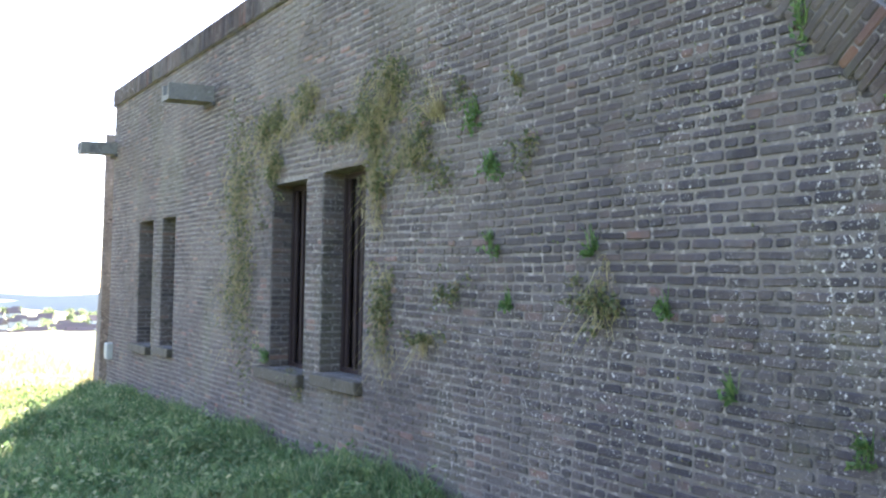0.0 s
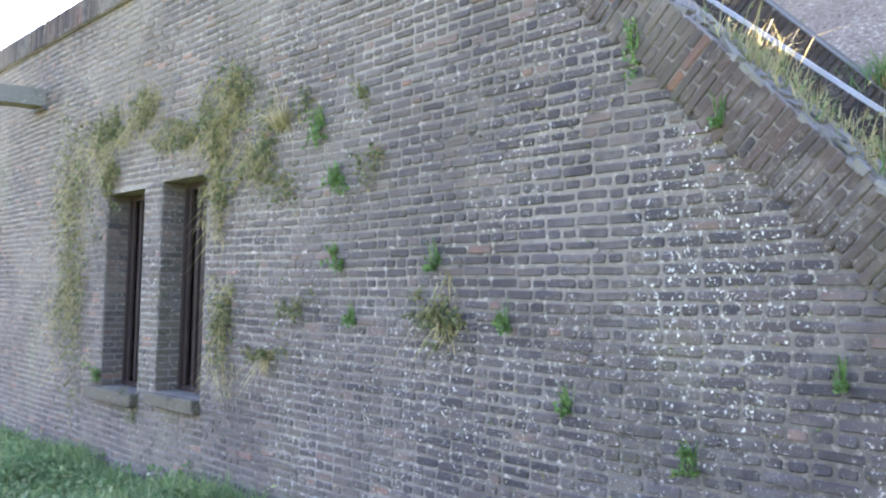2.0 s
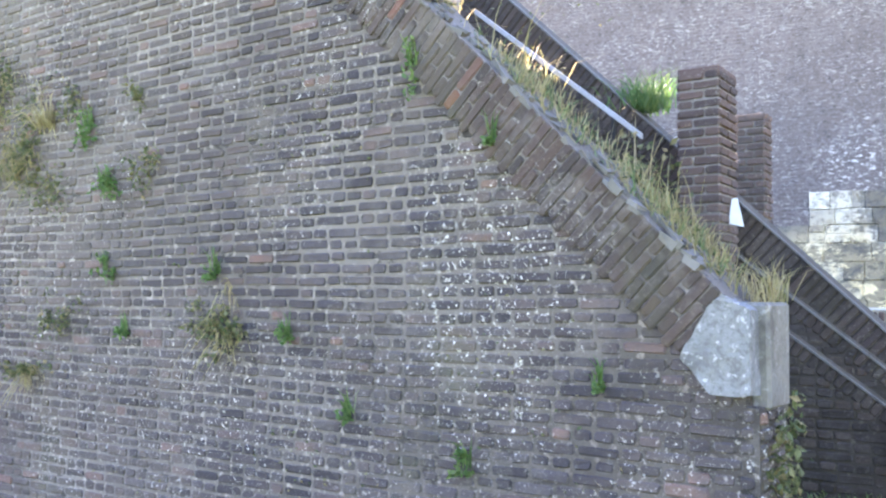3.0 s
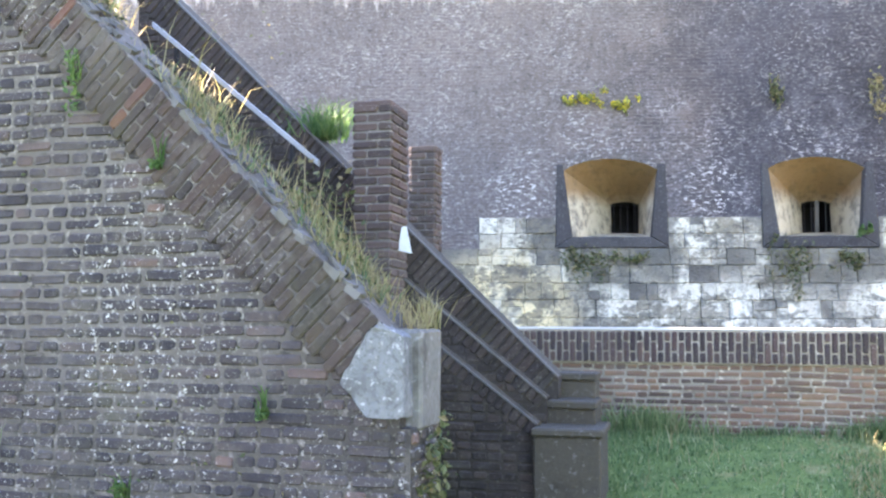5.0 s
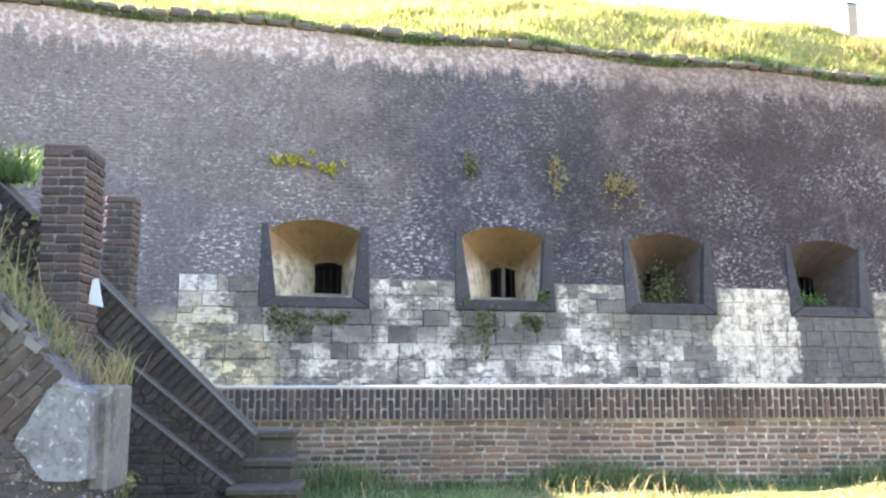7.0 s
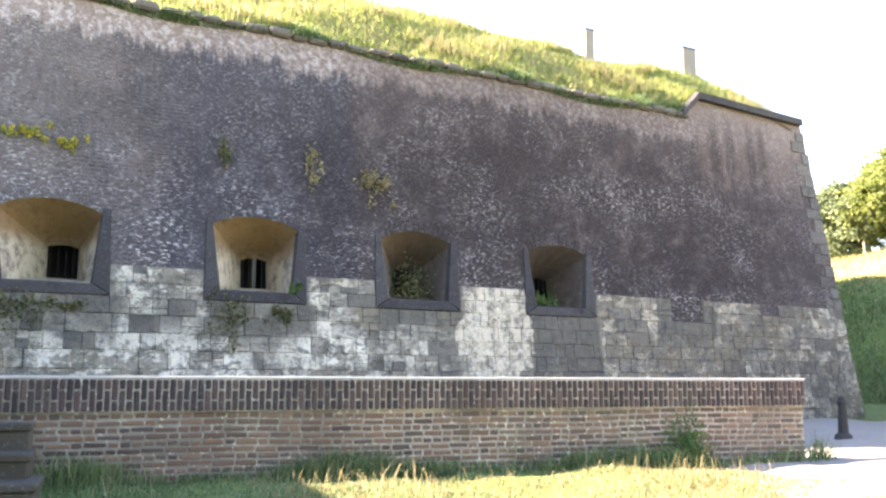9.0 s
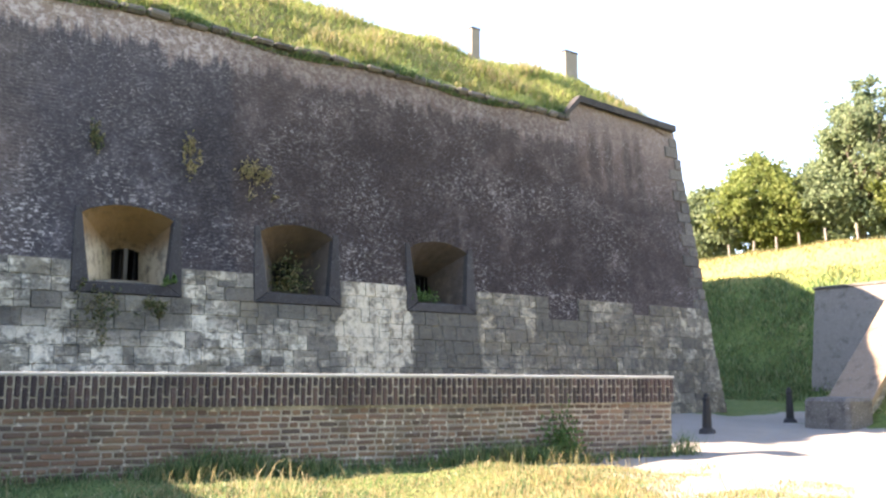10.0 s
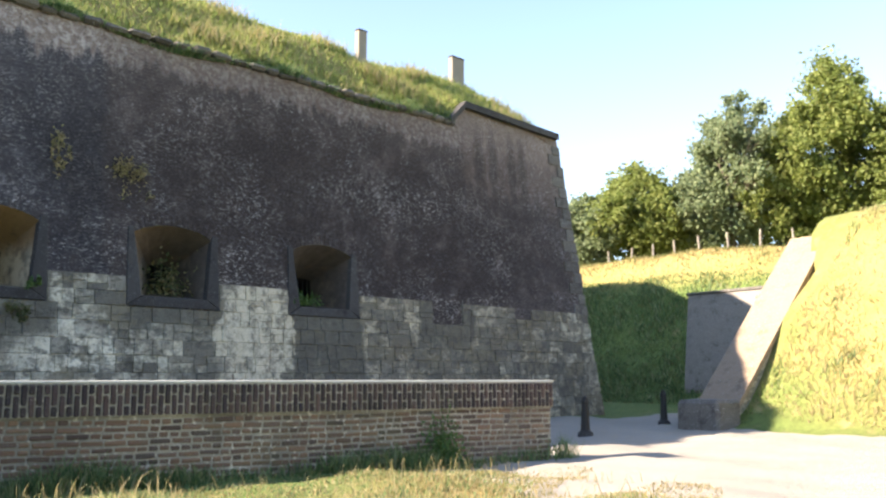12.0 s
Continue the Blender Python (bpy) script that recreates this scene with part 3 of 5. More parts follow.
def build_ground():
    ss, qq = axis(-42, 26, .32, 2600), axis(-8, 34, .32, 2600)
    S, Q = np.meshgrid(ss, qq, indexing="ij")
    Z = ground_z(S, Q) + bumps(S, Q) * (np.abs(S) < 60) * (np.abs(Q) < 60)
    gravel = smooth(-(S + .22 * (Q - 8)), 4.7, 6.8) * smooth(S, -27.6, -25.5) * (1 - smooth(Q, 16.5, 19)) * smooth(S + 15.9 + 20 * (Q > 14.3), -.2, .7)
    gravel = np.maximum(gravel, (Q > 17.3) * smooth(-S, 8, 9) * smooth(S, -34, -30) * (1 - smooth(np.abs(Q - 15.2 - (-S - 19) * .55), 1.3, 2.2)) * (Q > 14))
    gravel *= smooth(Q + .35 * (S + 9), 2.6, 4.2)
    flat = np.column_stack([-S.ravel(), Q.ravel(), Z.ravel()])
    n, m = S.shape
    idx = np.arange(n * m).reshape(n, m)
    f = np.stack([idx[:-1, :-1], idx[:-1, 1:], idx[1:, 1:], idx[1:, :-1]], -1).reshape(-1, 4)
    me = mesh_of("ground", flat, f[:, ::1], smooth=True)
    at = me.attributes.new("gravel", "FLOAT", "POINT")
    at.data.foreach_set("value", gravel.ravel().astype(np.float32))
    ob = part("ground", me, M_GROUND, None, "uneven grass with a pale gravel path, rising to a bank")
    ob.matrix_basis = MA
    tagged(ob, category="ground", kind="structure")


build_ground()


# ---- near wall of the barracks ----
YA, RC, XC = 3.85, 1.2, -17.1     # face, corner radius, where the corner begins
TOP_A = 4.93


def round_corner(v):
    """Bends what lies beyond the corner round it, and leans the end a little inwards."""
    v = np.array(v, float)
    k = v[:, 0] < XC
    th = (XC - v[k, 0]) / RC
    rad = RC - (v[k, 1] - YA)
    x, y = XC - rad * np.sin(th), YA + RC - rad * np.cos(th)
    v[k, 0], v[k, 1] = x + np.clip(v[k, 2] + .5, 0, 6) * .10 * np.minimum(th * 5, 1), y
    return v


XEND = XC - RC * math.pi / 2
WINDOWS = [(-8.22, -7.31, .66, 2.64), (-9.52, -8.60, .60, 2.61), (-13.86, -13.17, .53, 2.45), (-15.18, -14.34, .48, 2.45)]


def slope_x(z):
    """Right end of the wall below the sloping coping."""
    return -1.05 if z < 1.2 else min(-1.05, -(1.37 + (z - 1.46) / .98) + (0.02))


def spans_a(z):
    out, x = [], XEND
    for a, b, z0, z1 in sorted(WINDOWS):
        if z0 < z < z1:
            out.append((x, a))
            x = b
    out.append((x, slope_x(z) if z > 1.2 else -1.02))
    return out


barracks = thing("barracks_wall", "long dark weathered brick wall with lime spots and plants in its joints", "wall", MA, "structure")


def backing_a():
    """Mortar skin and reveals, bent round the corner, with the openings through it."""
    xs = sorted({*np.linspace(XEND, XC, 9), *(w[0] for w in WINDOWS), *(w[1] for w in WINDOWS), -5.2, -11.0})
    zs = sorted({-1.2, *(w[2] for w in WINDOWS), *(w[3] for w in WINDOWS), TOP_A})
    y0, vs, fs = YA + .004, [], []

    def quad(*p):
        k = len(vs)
        vs.extend(p)
        fs.append((k, k + 1, k + 2, k + 3))

    for xa, xb in zip(xs, xs[1:]):
        for za, zb in zip(zs, zs[1:]):
            if not any(w[0] - 1e-6 <= xa and xb <= w[1] + 1e-6 and w[2] - 1e-6 <= za and zb <= w[3] + 1e-6 for w in WINDOWS):
                quad((xa, y0, za), (xb, y0, za), (xb, y0, zb), (xa, y0, zb))
        quad((xa, y0, TOP_A), (xb, y0, TOP_A), (xb, y0 + .9, TOP_A), (xa, y0 + .9, TOP_A))
    for a, b, c, d in WINDOWS:
        y1 = y0 + .5
        quad((a, y0, c), (a, y0, d), (a, y1, d), (a, y1, c))
        quad((b, y0, c), (b, y1, c), (b, y1, d), (b, y0, d))
        quad((a, y0, d), (b, y0, d), (b, y1, d), (a, y1, d))
        quad((a, y0, c), (a, y1, c), (b, y1, c), (b, y0, c))
    part("wall_core", mesh_of("wall_core", round_corner(vs), fs), M_MORTAR_A, barracks)
    bm = bmesh.new()
    prism(bm, [(-5.2, -1.2), (-1.06, -1.2), (-1.06, 1.30), (-1.2, 1.32), (-4.72, 4.77), (-5.2, TOP_A)], YA + .004, YA + .42)
    part("stair_flank_core", bm, M_MORTAR_A, barracks)
    bm = bmesh.new()          # the building behind the wall, unseen and deepened to shade the lawn
    box(bm, -17.2, -5.9, YA + .55, 12.2, -1.2, TOP_A - .05)
    part("unseen_barracks_body", bm, M_MORTAR_A, barracks)


backing_a()
bm = bmesh.new()          # flared foot of the far end
prism(bm, [(XEND + .06, -1.2), (XEND + .06, 4.4), (XEND - .02, 4.4), (XEND - .1, 1.9), (XEND - .5, -.6), (XEND - .6, -1.2)], YA + .25, YA + .9)
part("flared_foot", bm, M_MORTAR_A, barracks)
bricks_a = bond(-.66, TOP_A - .33, .066, spans_a, YA + .005, joint=.0135)
near_a, far_a = split(bricks_a, lambda x, z: -3.4 < x < -1.1 and .7 < z < 2.6)
joined_bricks("brickwork", far_a, M_BRICK_A, barracks, round_corner, .008)
# jambs of the openings
for a, b, c, d in WINDOWS:
    z, row, items = c, 0, []
    while z < d - .03:
        cut = .25 if row % 2 else .14
        for p, q in ((0, cut), (cut, .42)):
            items.append(((p + q) / 2, 0, z + .033, q - p - .012, .054, 0))
        z, row = z + .066, row + 1
    joined_bricks("jamb_bricks", items, M_BRICK_A, barracks, lambda v, a=a: np.column_stack([a - v[:, 1] - .004, YA + .005 + v[:, 0], v[:, 2]]), .012)
# projecting top course of the wall: bricks on end
items = []
x = XEND
while x < -5.0:
    items.append((x + .034, YA - .028, TOP_A - .16, .056, .30, 0))
    x += .068
joined_bricks("top_course", items, M_COPING, barracks, round_corner, .02)
bm = bmesh.new()
vs = round_corner([(x, y, z) for x in np.linspace(XEND, -5.0, 60) for y, z in ((YA - .03, TOP_A - .315), (YA - .03, TOP_A - .002), (YA + .5, TOP_A + .03), (YA + .02, TOP_A - .315))])
fs = [(4 * i + j, 4 * i + 4 + j, 4 * i + 4 + (j + 1) % 4, 4 * i + (j + 1) % 4) for i in range(59) for j in range(4)]
bm.free()
part("top_course_bed", mesh_of("top_course_bed", vs, fs), M_MORTAR_A, barracks)


def window(n, a, b, c, d, sill_a, sill_b):
    w = thing("window_%d" % n, "tall narrow window with dark vertical boards behind a deep brick reveal", "window", MA @ Matrix.Translation((0, YA, 0)), "structure")
    # black sheet in place of the unlit room behind the boards
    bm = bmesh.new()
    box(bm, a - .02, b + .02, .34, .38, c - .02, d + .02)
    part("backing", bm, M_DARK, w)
    bm = bmesh.new()
    for x0, x1, z0, z1 in ((a, a + .05, c, d), (b - .05, b, c, d), (a + .05, b - .05, d - .06, d), (a + .05, b - .05, c, c + .05)):
        box(bm, x0, x1, .235, .30, z0, z1, .006)
    casing = part("window_frame", bm, M_SHUTTER, w, "dark red-brown wooden frame")
    k = 6
    for i in range(k):
        x = a + .09 + (b - a - .18) * i / (k - 1)
        bm = bmesh.new()
        box(bm, x - .028, x + .028, .25 + .012 * (i % 2), .285 + .012 * (i % 2), c + .05, d - .06, .006)
        part("board", bm, M_SHUTTER, casing)
    bm = bmesh.new()
    box(bm, sill_a, sill_b, -.085, .33, c - .13, c - .004, .012, .004)
    part("window_sill", bm, M_DARK_STONE, w, "worn grey stone sill")


for i, (a, b, c, d) in enumerate(WINDOWS):
    window(i + 1, a, b, c, d, a - .24 if i % 2 else a - .03, b + .03 if i % 2 else b + .02)

# sloping coping of bricks laid across the slope
coping = thing("sloping_coping", "sloping brick coping of bricks on edge, with red stains", "coping", MA, "structure")
SL = math.atan(.985)
bm = bmesh.new()
ux, uz = -math.cos(SL), math.sin(SL)       # up the slope
nx, nz = math.sin(SL), math.cos(SL)        # across it
p0 = Vector((-1.36, 0, 1.46))
out = [(p0.x + ux * t + nx * k, p0.z + uz * t + nz * k) for t, k in ((-.06, .0), (-.06, .30), (5.2, .30), (5.2, .0))]
prism(bm, out, YA - .012, YA + .44)
part("coping_bed", bm, M_MORTAR_A, coping)
rows = []
t, i = -.053, 0
while t < 5.2:
    cut = .20 if i % 2 else .10
    for k0, k1 in ((-.045 if i % 2 else -.015, cut), (cut, .305)):
        k = (k0 + k1) / 2
        rows.append((p0.x + ux * (t + .0265) + nx * k, YA - .014, p0.z + uz * (t + .0265) + nz * k, .046, k1 - k0 - .01, SL))
    t, i = t + .053, i + 1
coping_rows = rows

shards = []
for i in range(190):          # broken mortar and stones along the top of the coping
    t, k = float(rng.uniform(.1, 5.1)), .30 + float(rng.uniform(-.012, .02))
    shards.append((p0.x + ux * t + nx * k, float(rng.uniform(YA - .01, YA + .22)), p0.z + uz * t + nz * k, float(rng.uniform(.03, .10)), float(rng.uniform(.03, .08)), float(rng.uniform(.012, .04))))
bm = bmesh.new()
for x, y, z, a, b, c in shards:
    r = bmesh.ops.create_cube(bm, size=1.0)
    turn = Matrix.Translation((x, y, z)) @ Matrix.Rotation(SL + rng.uniform(-.2, .2), 4, "Y") @ Matrix.Rotation(rng.uniform(-.3, .3), 4, "Z")
    for v in r["verts"]:
        v.co = turn @ (Vector((v.co.x * a, v.co.y * b, v.co.z * c)) + Vector(rng.uniform(-.008, .008, 3)))
tagged(part("mortar_crumbs", bm, M_LEDGE, coping, "broken mortar and stones"), kind="stuff")

end_stone = thing("end_stone", "pale rough broken end stone with a stained flat top beside the coping", "stone", MA, "structure")
bm = bmesh.new()
prism(bm, [(-1.33, 1.40), (-1.20, 1.25), (-1.03, 1.25), (-1.03, 1.60), (-1.15, 1.665), (-1.20, 1.62)], YA - .032, YA + .10)
bmesh.ops.subdivide_edges(bm, edges=bm.edges, cuts=4, use_grid_fill=True)
for v in bm.verts:
    v.co += Vector(rng.uniform(-.006, .006, 3))
part("broken_face", bm, M_WHITE_STONE, end_stone, "white rough broken face")
bm = bmesh.new()
box(bm, -1.18, -.985, YA + .10, YA + .44, 1.18, 1.635, .015, .006)
part("cap", bm, M_PIER_STONE, end_stone, "grey stained cap")
bm = bmesh.new()
box(bm, -1.30, -1.008, YA + .006, YA + .44, -.6, 1.20)
part("pier_shaft", bm, M_MORTAR_A, end_stone, "brick end of the wall")
its = bond(-.4, 1.2, .066, lambda z: [(0, .43)], 0)
joined_bricks("end_bricks", its, M_BRICK_END, end_stone, lambda v: np.column_stack([-1.006 - v[:, 1], YA + v[:, 0], v[:, 2]]))

# ---- stair behind the sloping wall, and its second flank ----
stair = thing("stone_stair", "steep worn stone stair between two brick flanks", "stair", MA, "structure")
for i in range(19):
    x, z = -1.9 - .19 * i, .1 + .18 * i
    bm = bmesh.new()
    box(bm, x - .4, x, YA + .43, 5.95, z - .4, z + .18, .01)
    part("step", bm, M_BLUESTONE, stair)
flank = thing("stair_flank_wall", "stepped dark brick stair flank with sloping ledges of bricks on edge", "wall", MA, "structure")


def ledge(y0, y1, s0, z0, slope, s1, thick, mat, name):
    """A sloping wall body with its coping of bricks on edge."""
    bm = bmesh.new()
    prism(bm, [(-s1, -.3), (-s0, -.3), (-s0, z0), (-s1, z0 + slope * (s1 - s0))], y0 + .006, y1)
    part(name, bm, M_FLANK, flank)
    a, items, t = math.atan(slope), [], 0.0
    L = (s1 - s0) / math.cos(a)
    while t < L:
        x, z = -s0 - math.cos(a) * (t + .033), z0 + math.sin(a) * (t + .033)
        items.append((x - math.sin(a) * thick / 2, y0 + .004, z - math.cos(a) * thick / 2, .055, thick - .008, a))
        t += .066
    return items


def flank_face(y, s0, z0, slope, s1, thick):
    return bond(.1, z0 + slope * (s1 - s0), .066, lambda z: [(-s1, min(-s0, -(s0 + (z + thick * 1.2 - z0) / slope)))] if -(s0 + max(0, z + thick * 1.2 - z0) / slope) > -s1 else [], y + .005)


LEDGES = [(6.30, 6.46, .84, .96, .75, 3.2, .10), (6.46, 6.62, .80, 1.13, .80, 3.2, .10), (6.62, 6.95, .74, 1.27, .96, 4.3, .24)]
for k, (y0, y1, s0, z0, sl, s1, th) in enumerate(LEDGES):
    it = ledge(y0, y1, s0, z0, sl, s1, th, M_MORTAR_A, "flank_core")
    joined_bricks("ledge_bricks", it, M_FLANK_BRICK, flank, None, .010)
    joined_bricks("brickwork", flank_face(y0, s0, z0, sl, s1, th), M_FLANK_BRICK, flank, None, .006)
    bm = bmesh.new()
    rim = [(-s1, z0 + sl * (s1 - s0) + .010), (-s1, z0 + sl * (s1 - s0) - .006), (-s0, z0 - .006), (-s0, z0 + .010)]
    prism(bm, rim, y0 - .012, y0 + (.02 if k < 2 else .055))
    part("ledge_rim", bm, M_LEDGE, flank, "pale worn mortar rim")
    bm = bmesh.new()
    prism(bm, [(x, z - .004) for x, z in rim], y0 + (.021 if k < 2 else .056), y1 - .004)
    part("ledge_cap", bm, M_DARK_STONE, flank, "dark mossy ledge top")
for s_l, s_r, z, y0, y1 in ((.87, .38, .95, 6.18, 6.75), (.84, .45, 1.11, 6.50, 6.95), (.79, .48, 1.29, 6.80, 7.15)):
    b = thing("stone_block", "stepped stone-capped brick block at the foot of the stair flank", "stone block", MA, group="stepped end blocks")
    bm = bmesh.new()
    box(bm, -s_l, -s_r, y0, y1, z - .055, z, .012, .003)
    part("cap_slab", bm, M_DARK_STONE, b, "grey flat cap")
    bm = bmesh.new()
    box(bm, -s_l + .015, -s_r - .015, y0 + .02, y1, .0, z - .055, .012, .004)
    part("block_body", bm, M_DARK_STONE, b)


def brick_pier(s0, s1, y0, y1, top):
    p = thing("brick_gate_pier", "square dark red brick gate pier with pale joints", "pier", MA, group="gate piers")
    bm = bmesh.new()
    box(bm, -s0 + .008, -s1 - .008, y0 + .008, y1 - .008, .0, top - .004)
    part("core", bm, M_PIER_MORTAR, p)
    bm = bmesh.new()
    box(bm, -s0, -s1, y0, y1, top - .06, top + .004, .008)
    part("top_course", bm, M_PIER, p)
    z, row, front, side = .2, 0, [], []
    w, dp = s0 - s1, y1 - y0
    while z < top - .05:
        cut = w * (.64 if row % 2 else .36)
        for a, b in ((0, cut), (cut, w)):
            front.append((-s0 + (a + b) / 2, y0 + .010, z + .033, b - a - .009, .056, 0))
        cut = dp * (.4 if row % 2 else .6)
        for a, b in ((0, cut), (cut, dp)):
            side.append(((a + b) / 2, 0, z + .033, b - a - .009, .056, 0))
        z, row = z + .066, row + 1
    single_bricks("brick", front, M_PIER, p, .012)
    joined_bricks("side_bricks", side, M_PIER, p, lambda v: np.column_stack([-s1 - v[:, 1] - .010, y0 + v[:, 0], v[:, 2]]), .018)
    joined_bricks("side_bricks", side, M_PIER, p, lambda v: np.column_stack([-s0 + v[:, 1] + .010, y1 - v[:, 0], v[:, 2]]), .018)
    return p


brick_pier(2.15, 1.86, 6.12, 6.52, 3.26)
brick_pier(2.31, 2.06, 8.02, 8.25, 3.29)

rail = thing("handrail", "straight flat galvanised steel handrail along the stair", "handrail", MA)
a, b = Vector((-3.75, 6.0, 3.93)), Vector((-2.37, 6.0, 2.80))
bm = bmesh.new()
prism(bm, [(a.x, a.z + .02), (a.x, a.z - .02), (b.x, b.z - .02), (b.x, b.z + .02)], 5.985, 6.03)
part("bar", bm, M_GALV, rail)
for k in (.15, .5, .85):
    p = a.lerp(b, k)
    bm = bmesh.new()
    box(bm, p.x - .015, p.x + .015, 5.99, 6.02, p.z - .95, p.z - .02)
    part("upright", bm, M_IRON, rail)

SIGN = (-1.867, -1.757, 2.26)      # left, right, height of the plate
sign = thing("sign_plate", "small white metal plate fixed to the side of a brick pier", "sign", MA)
bm = bmesh.new()
prism(bm, [(SIGN[0] + .005, SIGN[2] - .075), (SIGN[1], SIGN[2] - .10), (SIGN[0] + .065, SIGN[2] + .10), (SIGN[0] + .03, SIGN[2] + .095)], 6.3, 6.312)
part("plate", bm, M_WHITE, sign)
bm = bmesh.new()
box(bm, SIGN[0] - .01, SIGN[0] + .07, 6.313, 6.335, SIGN[2] - .02, SIGN[2] + .02)
part("bracket", bm, M_IRON, sign)

# ---- parapet: a low brick wall with bricks on end ----
YP, P0, P1, ZP = 9.2, -1.9, 8.12, 1.60
parapet = thing("parapet_wall", "low brown brick wall topped by a course of dark bricks on end", "wall", MA, "structure")
bm = bmesh.new()
box(bm, P0, P1 - .005, YP + .006, YP + .42, -.3, ZP - .33)
part("wall_core", bm, M_MORTAR_P, parapet)
bm = bmesh.new()
box(bm, P0, P1 + .012, YP - .028, YP + .46, ZP - .33, ZP - .014)
part("top_core", bm, M_MORTAR_P, parapet)
bm = bmesh.new()
box(bm, P0, P1 + .03, YP - .034, YP + .47, ZP - .014, ZP + .012, .006)
part("top_slab", bm, plain("pale_cement_cap", (.55, .53, .48)), parapet, "pale cement cap in the sun")
bricks_p = bond(.20, ZP - .34, .066, lambda z: [(P0, P1)], YP + .006, joint=.017)
near_p, far_p = split(bricks_p, lambda x, z: -.2 < x < 6 and z > .55, 280)
joined_bricks("brickwork", far_p, M_BRICK_P, parapet, None, .009)
soldiers, x, i = [], P0, 0
while x < P1:
    cut = .205 if i % 2 else .105
    soldiers.append((x + .033, YP - .028, ZP - .33 + (.315 - cut) + cut / 2 - .002, .048, cut - .016, 0))
    soldiers.append((x + .033, YP - .028, ZP - .33 + (.315 - cut) / 2, .048, .315 - cut - .016, 0))
    x, i = x + .066, i + 1
endb = [(yy, 0, z + .033, w, .052, 0) for z, r in ((.2 + .066 * k, k) for k in range(16)) for yy, w in (((.11, .2), (.32, .19)) if r % 2 else ((.055, .095), (.21, .2), (.36, .09)))]
joined_bricks("end_bricks", endb, M_BRICK_P, parapet, lambda v: np.column_stack([P1 - v[:, 1], YP + v[:, 0], v[:, 2]]))

# ---- bastion: a tall leaning wall with four gun embrasures ----
YB, XL = 15.0, -13.0
EMBRASURES = [1.82, 5.22, 8.47, 11.93]
HALF, FOOT, ZS, ZSPRING, ZARCH = .79, .68, 3.07, 4.23, 4.43


def lean(v):
    v = np.array(v, float)
    v[:, 1] += YB + BATTER * v[:, 2]
    return v


def corner_x(z):
    return 21.62 - .117 * z


def top_b(x):
    return 8.02 + .56 * float(np.clip((x - 16.15) / .5, 0, 1)) - .035 * max(0.0, x - 16.6)


bastion = thing("bastion_wall", "tall leaning dark brick bastion with lime spots over pale marl blocks", "wall", MB, "structure")


def arch_z(t):
    """Soffit height at t from -1 to 1 across the opening."""
    return ZSPRING + (ZARCH - ZSPRING) * (1 - t * t) ** .8


def bastion_face():
    vs, fs = [], []

    def quad(*p):
        k = len(vs)
        vs.extend(p)
        fs.append(tuple(range(k, k + len(p))))

    cuts = sorted({XL, 16.15, 16.65, *[c + k * HALF for c in EMBRASURES for k in (-1, 1)], *np.linspace(14, 20, 4)})
    cuts = [c for c in cuts if c < 20.3]
    for a, b in zip(cuts, cuts[1:]):
        c = (a + b) / 2
        e = [m for m in EMBRASURES if abs(m - c) < HALF - .01]
        if not e:
            quad((a, 0, -.6), (b, 0, -.6), (b, 0, top_b(b)), (a, 0, top_b(a)))
            continue
        quad((a, 0, -.6), (b, 0, -.6), (b, 0, ZS), (a, 0, ZS))
        for i in range(10):
            t0, t1 = -1 + .2 * i, -.8 + .2 * i
            x0, x1 = e[0] + t0 * HALF, e[0] + t1 * HALF
            quad((x0, 0, arch_z(t0)), (x1, 0, arch_z(t1)), (x1, 0, top_b(x1)), (x0, 0, top_b(x0)))
    a = cuts[-1]
    quad((a, 0, -.6), (corner_x(-.6), 0, -.6), (corner_x(top_b(20.4)), 0, top_b(20.4)), (a, 0, top_b(a)))
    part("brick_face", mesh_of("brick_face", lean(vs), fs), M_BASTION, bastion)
    # return face beyond the corner and the left end
    z1 = top_b(20.4)
    p = lean([(corner_x(-.6), 0, -.6), (corner_x(z1), 0, z1)])
    q = [p[0], p[0] + np.array([1.0, 26, 0]), p[1] + np.array([1.0, 26, 0]), p[1]]
    part("return_face", mesh_of("return_face", q, [(0, 1, 2, 3)]), M_BASTION, bastion)


bastion_face()


